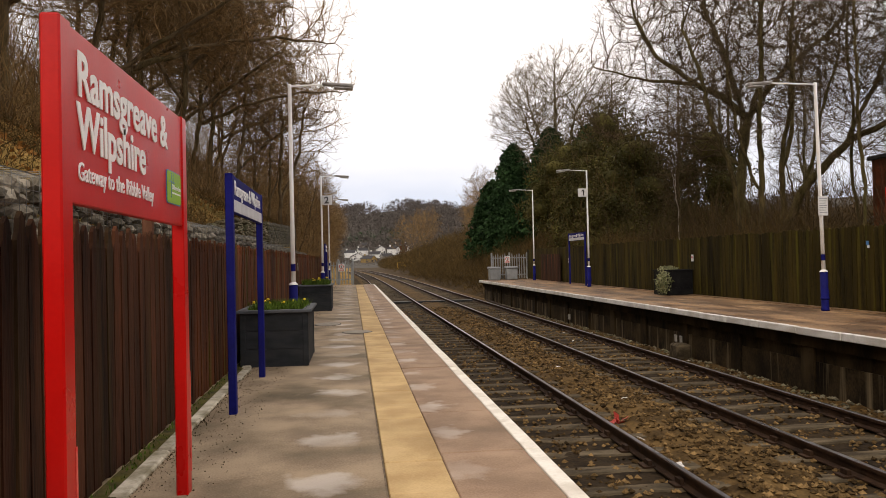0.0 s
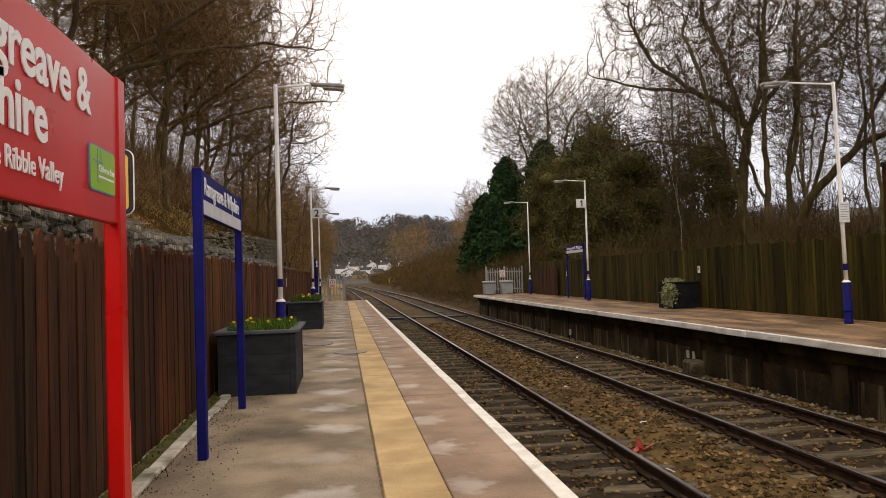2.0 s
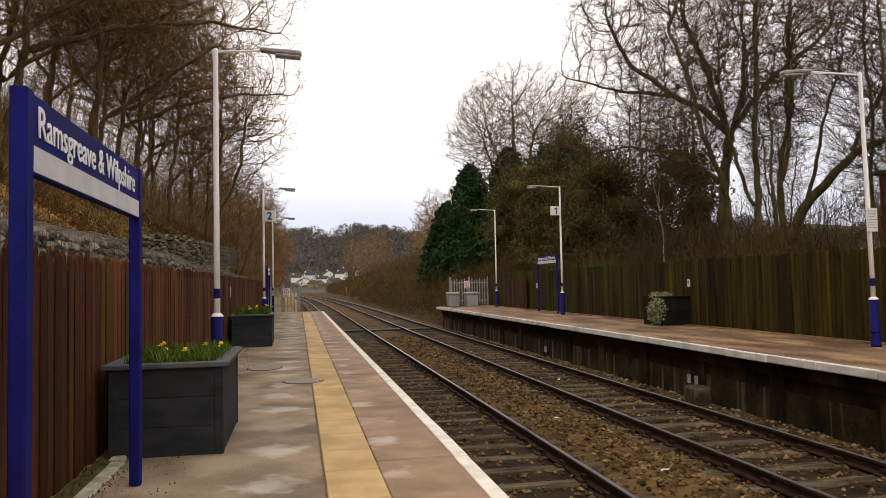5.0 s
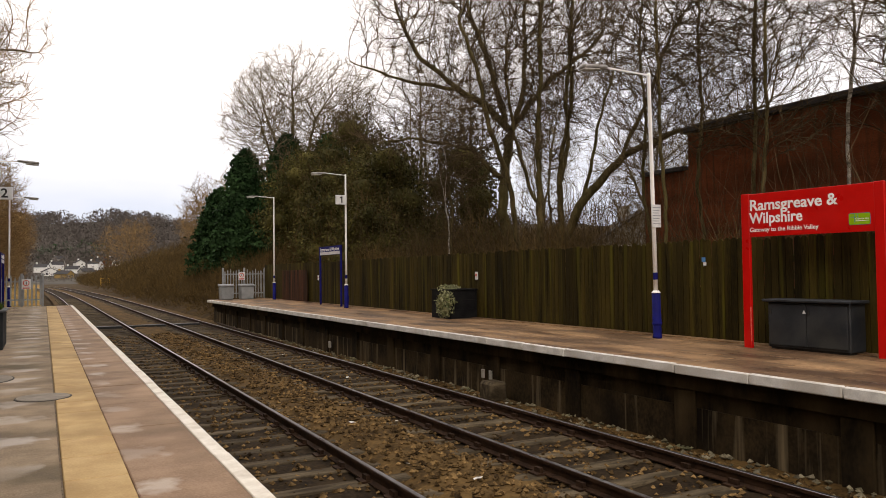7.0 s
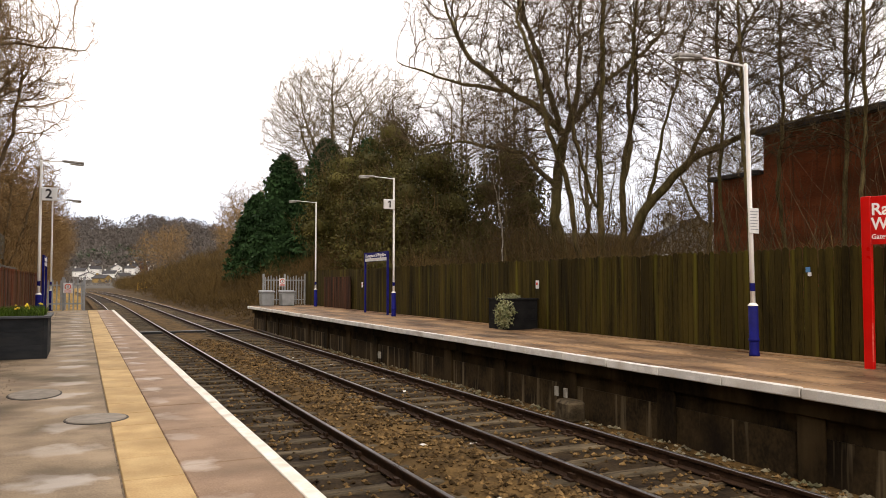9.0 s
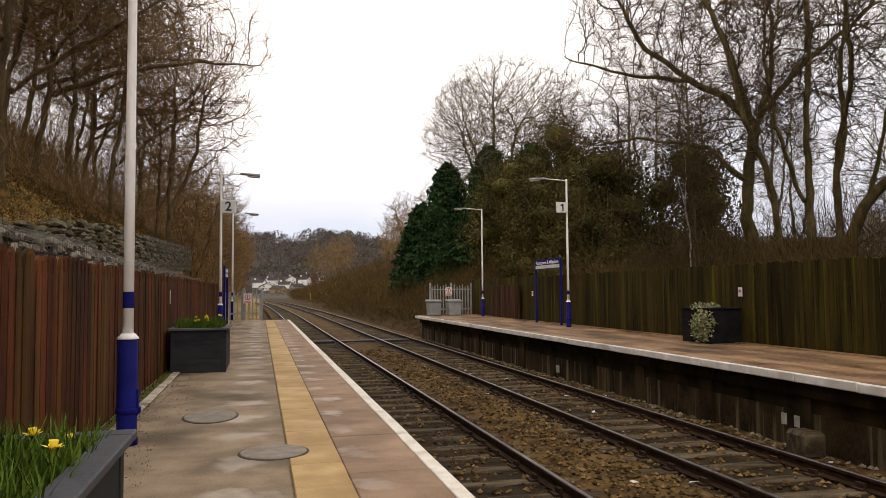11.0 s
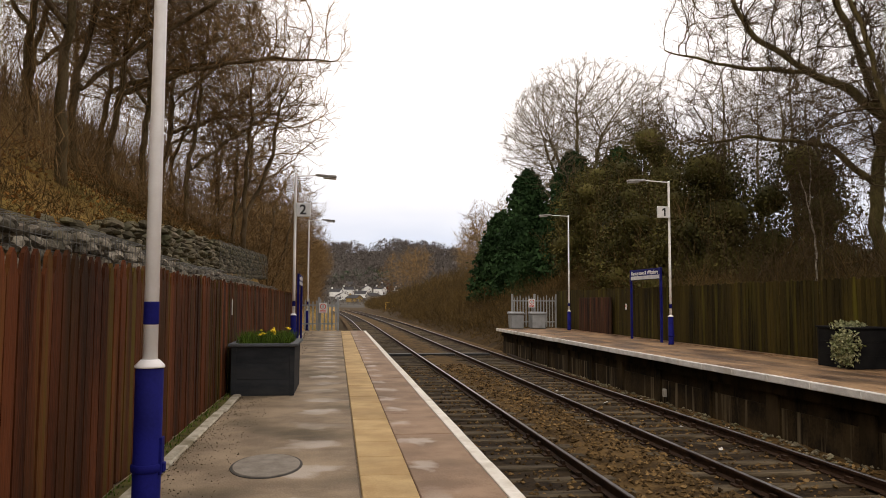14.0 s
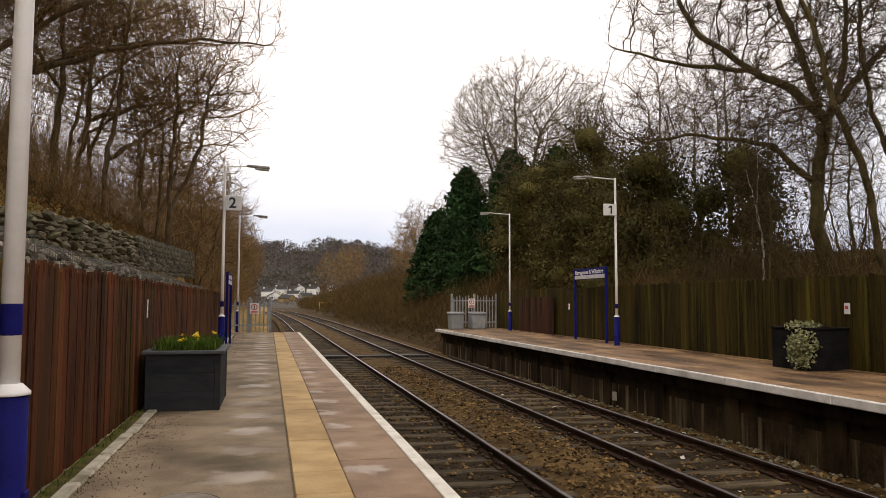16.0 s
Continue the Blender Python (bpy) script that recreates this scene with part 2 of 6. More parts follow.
M_LOCKER = material("slate_box_paint", (0.012, 0.015, 0.019), (0.030, 0.034, 0.040), 3, 0.6, 0.08, dirt=(0.05, 0.045, 0.03), dirt_scale=1.5, dirt_amount=0.35)
M_DARKBOX = material("near_black_board", (0.004, 0.004, 0.005), (0.012, 0.012, 0.012), 4, 0.75, 0.1)
M_SOIL = material("dark_soil", (0.02, 0.014, 0.01), (0.05, 0.036, 0.024), 12, 0.95, 0.6)
M_LAMPHEAD = material("grey_lamp_head", (0.26, 0.25, 0.24), (0.42, 0.41, 0.39), 8, 0.5, 0.05, dirt=(0.14, 0.12, 0.10), dirt_scale=6, dirt_amount=0.7)
M_LENS = material("dull_lamp_lens", (0.30, 0.29, 0.27), (0.45, 0.44, 0.42), 8, 0.3, 0.0)
M_GALV = material("galvanised_steel", (0.22, 0.235, 0.245), (0.32, 0.335, 0.345), 3, 0.6, 0.02, metal=0.2, spread=0.1)
M_PLATE_OLD = material("dulled_plate", (0.26, 0.25, 0.22), (0.40, 0.38, 0.34), 9, 0.7, 0.1)
M_PLATE = material("white_plate", (0.62, 0.63, 0.63), (0.75, 0.75, 0.75), 6, 0.5, 0.0)
M_REDPRINT = material("red_print", (0.55, 0.05, 0.03), (0.62, 0.07, 0.05), 6, 0.5, 0.0)
M_GREYPRINT = material("grey_print", (0.25, 0.26, 0.28), (0.3, 0.31, 0.33), 6, 0.6, 0.0)
M_KERB = material("mossy_kerb_stone", (0.36, 0.32, 0.24), (0.58, 0.53, 0.43), 7, 0.9, 0.5, dirt=(0.12, 0.10, 0.05), dirt_scale=4, dirt_amount=0.85, spread=0.15)
M_MOSS = material("damp_moss_edge", (0.045, 0.040, 0.014), (0.12, 0.098, 0.035), 9, 0.95, 0.7, dirt=(0.10, 0.105, 0.012), dirt_scale=4, dirt_amount=0.6)
M_COVER = material("iron_cover", (0.22, 0.19, 0.155), (0.32, 0.28, 0.235), 9, 0.7, 0.2)
M_COVERRIM = material("dark_cover_rim", (0.05, 0.045, 0.04), (0.09, 0.08, 0.07), 9, 0.7, 0.2)
M_JOINT = material("gritty_joint", (0.10, 0.075, 0.05), (0.24, 0.18, 0.125), 14, 0.9, 0.4)
M_GABION = material("grey_gabion_stone", (0.115, 0.10, 0.074), (0.35, 0.31, 0.25), 5, 0.9, 0.4, spread=0.45, dirt=(0.09, 0.08, 0.05), dirt_scale=2, dirt_amount=0.5)
M_DRY = material("dark_dry_stone", (0.095, 0.082, 0.053), (0.26, 0.225, 0.158), 4, 0.95, 0.4, spread=0.45, dirt=(0.06, 0.07, 0.025), dirt_scale=2, dirt_amount=0.6)
M_WIRE = material("gabion_wire", (0.16, 0.16, 0.15), (0.25, 0.25, 0.24), 9, 0.5, 0.0, metal=0.5)
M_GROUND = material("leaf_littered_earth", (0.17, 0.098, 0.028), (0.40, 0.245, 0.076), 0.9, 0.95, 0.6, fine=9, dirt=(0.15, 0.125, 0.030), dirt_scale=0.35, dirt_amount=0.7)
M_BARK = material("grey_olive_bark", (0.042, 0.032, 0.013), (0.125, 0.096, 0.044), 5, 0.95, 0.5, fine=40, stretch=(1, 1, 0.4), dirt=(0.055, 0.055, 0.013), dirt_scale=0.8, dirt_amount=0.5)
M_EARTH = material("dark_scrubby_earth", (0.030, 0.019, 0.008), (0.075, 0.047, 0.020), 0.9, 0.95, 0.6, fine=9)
M_TWIG = material("brown_twig", (0.042, 0.028, 0.014), (0.095, 0.066, 0.036), 1.0, 0.95, 0.0, spread=0.25)
M_BARK_L = material("brown_bank_bark", (0.075, 0.052, 0.028), (0.17, 0.122, 0.070), 5, 0.95, 0.4, fine=40, stretch=(1, 1, 0.4), dirt=(0.07, 0.066, 0.02), dirt_scale=0.8, dirt_amount=0.4)
M_TWIG_G = material("grey_brown_twig", (0.085, 0.068, 0.044), (0.17, 0.138, 0.092), 1.0, 0.95, 0.0, spread=0.25)
M_BIRCH = material("pale_birch_bark", (0.22, 0.19, 0.15), (0.42, 0.38, 0.33), 4, 0.8, 0.2, dirt=(0.06, 0.05, 0.035), dirt_scale=3, dirt_amount=0.9, stretch=(1, 1, 3))
M_TWIG_L = material("reddish_twig", (0.120, 0.076, 0.034), (0.27, 0.175, 0.082), 0.8, 0.95, 0.0, spread=0.3)
M_SCRUB = material("brown_scrub_stem", (0.045, 0.030, 0.011), (0.115, 0.074, 0.027), 0.5, 0.95, 0.0, spread=0.35)
M_IVY = material("dark_evergreen_leaf", (0.030, 0.030, 0.008), (0.086, 0.075, 0.021), 0.6, 0.75, 0.0, spread=0.4)
M_CONIFER = material("conifer_needle", (0.009, 0.025, 0.008), (0.026, 0.058, 0.020), 0.6, 0.85, 0.0, spread=0.4)
M_VARIEG = material("variegated_ivy_leaf", (0.09, 0.11, 0.035), (0.38, 0.38, 0.22), 9, 0.6, 0.0, spread=0.45)
M_GRASS = material("fresh_grass", (0.035, 0.065, 0.008), (0.10, 0.165, 0.022), 6, 0.7, 0.0, spread=0.35)
M_PETAL = material("yellow_petal", (0.80, 0.55, 0.02), (0.88, 0.66, 0.05), 6, 0.6, 0.0)
M_DEADLEAF = material("orange_dead_leaf", (0.16, 0.07, 0.02), (0.36, 0.17, 0.05), 2, 0.9, 0.0, spread=0.4)
M_DEBRIS = material("dark_leaf_crumb", (0.030, 0.022, 0.010), (0.10, 0.072, 0.034), 5, 0.95, 0.0, spread=0.5)
M_BRICK = material("red_brown_brick_wall", (0.095, 0.026, 0.010), (0.19, 0.054, 0.022), 1.2, 0.9, 0.4, fine=22, stretch=(1, 0.5, 2.5), dirt=(0.036, 0.016, 0.008), dirt_scale=0.6, dirt_amount=0.6, moss=(0.06, 0.03, 0.014))
M_ROOF = material("dark_slate_roof", (0.035, 0.034, 0.036), (0.06, 0.058, 0.06), 4, 0.8, 0.3)
M_RENDER = material("white_render", (0.62, 0.61, 0.58), (0.75, 0.74, 0.71), 2, 0.85, 0.1)
M_OCHRE = material("ochre_render", (0.26, 0.17, 0.06), (0.33, 0.22, 0.085), 2, 0.85, 0.1)
M_GLASS = material("dark_window_glass", (0.02, 0.022, 0.026), (0.03, 0.033, 0.038), 3, 0.1, 0.0)
# distance haze is put into these two greyed, low-contrast colours
M_FARWOOD = material("haze_greyed_wood", (0.072, 0.062, 0.056), (0.105, 0.090, 0.080), 0.05, 1.0, 0.0, spread=0.12)
M_FARGRASS = material("haze_greyed_hillside", (0.060, 0.055, 0.048), (0.095, 0.086, 0.072), 0.02, 1.0, 0.0)
M_GREYWALL = material("grey_pebbledash", (0.22, 0.205, 0.18), (0.32, 0.30, 0.265), 2, 0.9, 0.2)
M_LITTER = material("pale_litter", (0.5, 0.48, 0.45), (0.7, 0.68, 0.66), 9, 0.7, 0.0)
M_REDRAG = material("faded_red_plastic", (0.55, 0.06, 0.05), (0.65, 0.12, 0.10), 9, 0.6, 0.0)


# ---- building helpers ----
def mesh_of(name, verts, faces, mat, smooth=False):
    me = bpy.data.meshes.new(name)
    me.from_pydata(verts, [], faces)
    me.materials.append(mat)
    if smooth:
        me.polygons.foreach_set("use_smooth", [True] * len(me.polygons))
    me.update()
    return me


def finish(bm, name, mat):
    me = bpy.data.meshes.new(name)
    bm.to_mesh(me)
    bm.free()
    me.materials.append(mat)
    return me


def link(name, me, parent=None, label="", m=None):
    ob = new(name, me)
    if parent is not None:
        ob.parent = parent
    if m is not None:
        ob.matrix_basis = m
    if label:
        ob["label"] = label
    return ob


def part(name, bm, mat, parent, label="", m=None):
    return link(name, finish(bm, name, mat), parent, label, m)


def thing(name, label, category, m=None, group="", kind=""):
    ob = new(name)
    if m is not None:
        ob.matrix_basis = m
    return tagged(ob, label, category, group, kind)


def box(bm, x0, x1, y0, y1, z0, z1, bevel=0.0):
    r = bmesh.ops.create_cube(bm, size=1, matrix=Matrix.Translation(((x0 + x1) / 2, (y0 + y1) / 2, (z0 + z1) / 2)) @ Matrix.Diagonal((x1 - x0, y1 - y0, z1 - z0, 1)))
    if bevel:
        es = {e for v in r["verts"] for e in v.link_edges}
        bmesh.ops.bevel(bm, geom=list(es), offset=bevel, segments=1, affect="EDGES")
    return bm


def boxm(*a, bevel=0.0):
    return box(bmesh.new(), *a, bevel=bevel)


def rounded(x0, x1, y0, y1, z0, z1, r, steps=5):
    """An upright plate with rounded corners, thick along y."""
    bm = bmesh.new()
    ring = []
    for cx, cz, a0 in ((x1 - r, z1 - r, 0), (x0 + r, z1 - r, 90), (x0 + r, z0 + r, 180), (x1 - r, z0 + r, 270)):
        for i in range(steps + 1):
            a = math.radians(a0 + 90 * i / steps)
            ring.append((cx + r * math.cos(a), cz + r * math.sin(a)))
    f0 = [bm.verts.new((x, y0, z)) for x, z in ring]
    f1 = [bm.verts.new((x, y1, z)) for x, z in ring]
    bm.faces.new(f0)
    bm.faces.new(f1[::-1])
    n = len(ring)
    for i in range(n):
        bm.faces.new((f0[(i + 1) % n], f0[i], f1[i], f1[(i + 1) % n]))
    bmesh.ops.recalc_face_normals(bm, faces=bm.faces[:])
    return bm


def tube(bm, p, q, r0, r1=None, sides=16):
    p, q = Vector(p), Vector(q)
    d = q - p
    m = Matrix.Translation((p + q) / 2) @ d.to_track_quat("Z", "Y").to_matrix().to_4x4()
    bmesh.ops.create_cone(bm, cap_ends=True, segments=sides, radius1=r0, radius2=r0 if r1 is None else r1, depth=d.length, matrix=m)
    for f in bm.faces:
        f.smooth = len(f.verts) == 4
    return bm


def lathe(profile, sides=20):
    """A turned shape from (radius, height) pairs."""
    bm = bmesh.new()
    rings = [[bm.verts.new((r * math.cos(2 * math.pi * i / sides), r * math.sin(2 * math.pi * i / sides), z)) for i in range(sides)] for r, z in profile]
    for a, b in zip(rings, rings[1:]):
        for i in range(sides):
            f = bm.faces.new((a[i], a[(i + 1) % sides], b[(i + 1) % sides], b[i]))
            f.smooth = True
    bm.faces.new(rings[-1])
    bm.faces.new(rings[0][::-1])
    return bm


def lettering(text, size, mat, parent, m, width=None, label="", depth=0.002):
    cu = bpy.data.curves.new("lettering", "FONT")
    cu.body, cu.size, cu.extrude, cu.resolution_u = text, size, depth, 3
    cu.offset = size * (0.022 if size > 0.19 else 0.006)
    tmp = bpy.data.objects.new("lettering_source", cu)
    scene.collection.objects.link(tmp)
    bpy.context.view_layer.update()
    me = bpy.data.meshes.new_from_object(tmp)
    bpy.data.objects.remove(tmp)
    me.materials.clear()
    me.materials.append(mat)
    xs = [v.co.x for v in me.vertices]
    if width:
        k = width / (max(xs) - min(xs))
        me.transform(Matrix.Diagonal((k, 1, 1, 1)))
    return link("lettering", me, parent, label, m)


# ---- terrain ----
def smooth(a, b, v):
    t = min(1, max(0, (v - a) / (b - a)))
    return t * t * (3 - 2 * t)


def wall_top(y):
    """Crest of the upper retaining wall on the bank."""
    return 2.02 + 0.09 * min(6, max(0, y - 18)) + 0.03 * max(0, y - 24)


def terrain(x, y):
    """Height of the ground: a railway cutting between a steep bank and a wooded strip, opening into a valley with a far hill."""
    cut = -1.36
    far = smooth(40, 46, y)
    start = -1.55 if far < 1 else -1.2
    left = 0.25 + 1.35 * smooth(-1.9, -2.5, x) + max(0, -2.5 - x) * 0.62
    top = wall_top(y)
    terrace = 0.25 + 1.2 * smooth(-1.9, -2.5, x) if x > -3.35 else top - 0.05 + max(0, -3.6 - x) * 0.62
    k = smooth(15.5, 17.5, y)
    left = left * (1 - k) + terrace * k
    left = min(left, 8.5 + 0.12 * max(0, -14 - x))
    left_far = -1.2 + max(0, -0.6 - x) * 0.62
    left_far = min(left_far, 8 + 0.1 * max(0, -16 - x))
    lz = left * (1 - far) + left_far * far
    right = -0.12 + 0.06 * max(0, x - 10.4)
    right_far = -1.2 + min(4.6, max(0, x - 7.6) * 0.48) + 0.05 * max(0, x - 18)
    rz = right * (1 - far) + right_far * far
    if x < start:
        z = lz
    elif x > 10.3 - 2.7 * far:
        z = rz
    else:
        z = cut
    z += (noise.noise((x * 0.35, y * 0.35, 0)) * 0.25 + noise.noise((x * 1.3, y * 1.3, 4)) * 0.07) * (1 if (x < -2.4 or x > 11 or (y > 46 and not -0.5 < x < 7.6)) else 0.12)
    d = math.hypot(x, y)
    valley = smooth(110, 260, d)
    z = z * (1 - valley) + (-0.8) * valley
    hill = 70 * smooth(350, 980, d) * (0.72 + 0.16 * math.sin(x * 0.013 + 0.9) + 0.22 * noise.noise((x * 0.008, y * 0.008, 2)))
    if y < 0:
        hill *= 0.4
    return z + hill


def steps(stops):
    out = []
    for a, b, s in stops:
        n = max(1, round((b - a) / s))
        out += [a + (b - a) * i / n for i in range(n)]
    return out + [stops[-1][1]]


gx = steps([(-2600, -400, 220), (-400, -60, 34), (-60, -20, 4), (-20, -3, 0.7), (-3, -1, 0.12), (-1, 7, 1.0), (7, 12, 0.25), (12, 40, 2), (40, 120, 10), (120, 500, 38), (500, 2600, 210)])
gy = steps([(-2600, -200, 240), (-200, -20, 20), (-20, 38, 0.9), (38, 50, 0.5), (50, 120, 2), (120, 300, 12), (300, 900, 40), (900, 2800, 190)])
gv = [(x, y, terrain(x, y)) for y in gy for x in gx]
nx = len(gx)
gf = [(j * nx + i, j * nx + i + 1, (j + 1) * nx + i + 1, (j + 1) * nx + i) for j in range(len(gy) - 1) for i in range(nx - 1)]
ground = link("ground", mesh_of("ground", gv, gf, M_GROUND, True))
tagged(ground, "brown leaf-littered earth banks and valley floor", "ground", kind="structure")
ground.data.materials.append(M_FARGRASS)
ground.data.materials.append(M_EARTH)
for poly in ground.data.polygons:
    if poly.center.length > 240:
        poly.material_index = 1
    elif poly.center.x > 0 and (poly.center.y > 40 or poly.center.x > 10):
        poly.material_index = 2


# ---- track bed and tracks ----
NEAR_RAILS, FAR_RAILS = (1.758, 3.263), (5.108, 6.612)
RAIL_TOP, SLEEPER_TOP = -0.99, -1.135
FAR_Y = 230.0


def drift(y):
    """The line bears slightly to one side far beyond the platforms."""
    return -0.00022 * max(0.0, y - 62) ** 2


rng = random.Random(5)
bx = steps([(0.9, 7.6, 0.16)])
by = steps([(-4, 30, 0.2), (30, 60, 0.6), (60, FAR_Y, 5)])


def bed(x, y):
    z = -1.165
    if NEAR_RAILS[1] + 0.45 < x < FAR_RAILS[0] - 0.45:
        z += 0.045
    if x > FAR_RAILS[1] + 0.3:
        z += 0.05 * min(1, x - FAR_RAILS[1] - 0.3)
    return z + 0.035 * noise.noise((x * 2.2, y * 2.2, 0)) + 0.02 * noise.noise((x * 7, y * 7, 3))


bv = [(x + drift(y), y, bed(x, y)) for y in by for x in bx]
nb = len(bx)
bf = [(j * nb + i, j * nb + i + 1, (j + 1) * nb + i + 1, (j + 1) * nb + i) for j in range(len(by) - 1) for i in range(nb - 1)]
track_bed = link("track_bed", mesh_of("track_bed", bv, bf, M_BALLAST, True))
tagged(track_bed, "brown stony ballast bed between the two platforms", "ballast", kind="structure")
track_bed.data.materials.append(M_FOURFOOT)
for poly in track_bed.data.polygons:
    x = poly.center.x - drift(poly.center.y)
    if NEAR_RAILS[0] - 0.3 < x < NEAR_RAILS[1] + 0.25 or FAR_RAILS[0] - 0.25 < x < FAR_RAILS[1] + 0.25:
        poly.material_index = 1


def scatter_stones(name, count, place, size, mat, label, category, seed, squash=0.7, soft=False):
    r = random.Random(seed)
    vs, fs = [], []
    for _ in range(count):
        x, y, z = place(r)
        s = size * r.uniform(0.5, 1.4)
        a = r.uniform(0, 6.3)
        base = len(vs)
        for k in range(4):
            t = a + k * math.pi / 2 + r.uniform(-0.4, 0.4)
            vs.append((x + s * math.cos(t) * r.uniform(0.7, 1.2), y + s * math.sin(t) * r.uniform(0.7, 1.2), z + s * r.uniform(-0.2, 0.2)))
        vs.append((x + s * r.uniform(-0.3, 0.3), y + s * r.uniform(-0.3, 0.3), z + s * squash))
        vs.append((x, y, z - s * squash))
        for k in range(4):
            fs += [(base + k, base + (k + 1) % 4, base + 4), (base + (k + 1) % 4, base + k, base + 5)]
    return tagged(link(name, mesh_of(name, vs, fs, mat, soft)), label, category, kind="stuff")


def ballast_spot(r):
    while True:
        y = 2 + 34 * r.random() ** 1.5
        x = r.uniform(1.3, 7.3)
        on_track = NEAR_RAILS[0] < x < NEAR_RAILS[1] or FAR_RAILS[0] < x < FAR_RAILS[1]
        if not on_track or r.random() < 0.45:
            return x, y, bed(x, y) + 0.012


scatter_stones("ballast_stones", 19000, ballast_spot, 0.036, M_STONE, "loose angular brown ballast stones around the sleepers", "ballast", 11)


def rail_mesh(head):
    """Bullhead-like section swept along the line: web and foot, or the shiny running surface."""
    prof = [(-0.07, -0.15), (0.07, -0.15), (0.07, -0.135), (0.012, -0.115), (0.012, -0.045), (0.036, -0.035), (0.036, -0.004), (0.02, 0.0), (-0.02, 0.0), (-0.036, -0.004), (-0.036, -0.035), (-0.012, -0.045), (-0.012, -0.115), (-0.07, -0.135)]
    if head:
        prof = [(-0.026, -0.002), (0.026, -0.002), (0.022, 0.003), (-0.022, 0.003)]
    ys = steps([(-6, 60, 6), (60, FAR_Y, 5)])
    vs = [(x + drift(y), y, z) for y in ys for x, z in prof]
    k = len(prof)
    fs = [(j * k + i, j * k + (i + 1) % k, (j + 1) * k + (i + 1) % k, (j + 1) * k + i) for j in range(len(ys) - 1) for i in range(k)]
    return mesh_of("rail", [(a, b, c) for a, b, c in vs], [f[::-1] for f in fs], M_RAILTOP if head else M_RAIL)


def sleeper_mesh():
    bm = boxm(-1.25, 1.25, -0.125, 0.125, -0.13, 0, bevel=0.018)
    return finish(bm, "sleeper", M_SLEEPER)


def chair_mesh():
    bm = boxm(-0.16, 0.16, -0.09, 0.09, 0, 0.022)
    box(bm, 0.055, 0.10, -0.06, 0.06, 0.02, 0.075)
    box(bm, -0.10, -0.055, -0.06, 0.06, 0.02, 0.075)
    return finish(bm, "rail_chair", M_RAIL)


me_web, me_head, me_sleeper, me_chair = rail_mesh(False), rail_mesh(True), sleeper_mesh(), chair_mesh()
for pair, tag in ((NEAR_RAILS, "rusty railway track on timber sleepers beside the near platform"), (FAR_RAILS, "rusty railway track on timber sleepers beside the far platform")):
    track = thing("railway_track", tag, "railway track", group="tracks", kind="structure")
    for x in pair:
        rail = link("rail", me_web, track, m=pose(x, 0, RAIL_TOP))
        link("rail_head", me_head, rail, "shiny worn rail head")
    mid = sum(pair) / 2
    y = -2.0
    while y < 92:
        tilt = rng.uniform(-0.8, 0.8)
        sl = link("sleeper", me_sleeper, track, m=pose(mid + rng.uniform(-0.03, 0.03) + drift(y), y, SLEEPER_TOP - rng.uniform(0, 0.018), 0, 0, tilt))
        if y < 26:
            for x in pair:
                link("rail_chair", me_chair, sl, m=pose(x - mid, 0, 0.002))
        y += 0.71

# boarded cable crossing near the platform ends
crossing = thing("cable_duct", "dark cable duct crossing under the rails", "cable duct")
for a, b in ((NEAR_RAILS[0] + 0.12, NEAR_RAILS[1] - 0.12), (NEAR_RAILS[1] + 0.12, FAR_RAILS[0] - 0.12), (FAR_RAILS[0] + 0.12, FAR_RAILS[1] - 0.12)):
    part("duct_cover", boxm(a, b, 40.6, 41.0, -1.20, -1.04, bevel=0.02), M_BLACK, crossing)
guard = thing("spare_rail", "rusty spare rail lying by the far track", "rail")
part("bar", tube(bmesh.new(), (6.95, 28.5, -1.10), (7.25, 40.5, -1.08), 0.05, sides=8), M_RAIL, guard)

# ---- near platform ----
EDGE = 1.125
P_END = 38.9
near = thing("platform", "asphalt railway platform with a white edge line", "platform", kind="structure")
part("asphalt", boxm(-1.50, 0.157, -6, P_END, -1.4, 0.0), M_ASPHALT, near)
part("platform_wall", boxm(0.16, EDGE - 0.14, -6, P_END - 0.02, -1.4, -0.09), M_WALL, near)
far_p = thing("platform", "slab-paved railway platform with pale coping and dark brick face", "platform", kind="structure")
F_EDGE, F_Z, F_END = 7.18, -0.045, 42.5
# the overhang's shade is put into the black of upper courses and ledge
part("upper_wall", boxm(F_EDGE + 0.30, 10.6, -6, F_END - 0.1, -0.62, F_Z - 0.13), M_WALL, far_p, "upper courses blackened for the shade under the coping")
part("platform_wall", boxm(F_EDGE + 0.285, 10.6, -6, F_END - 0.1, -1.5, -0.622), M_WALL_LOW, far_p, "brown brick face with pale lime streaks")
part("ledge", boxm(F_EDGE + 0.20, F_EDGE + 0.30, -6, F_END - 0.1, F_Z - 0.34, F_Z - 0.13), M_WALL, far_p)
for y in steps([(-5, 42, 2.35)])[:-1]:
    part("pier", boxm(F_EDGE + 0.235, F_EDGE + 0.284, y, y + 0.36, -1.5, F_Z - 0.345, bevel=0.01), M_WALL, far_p)


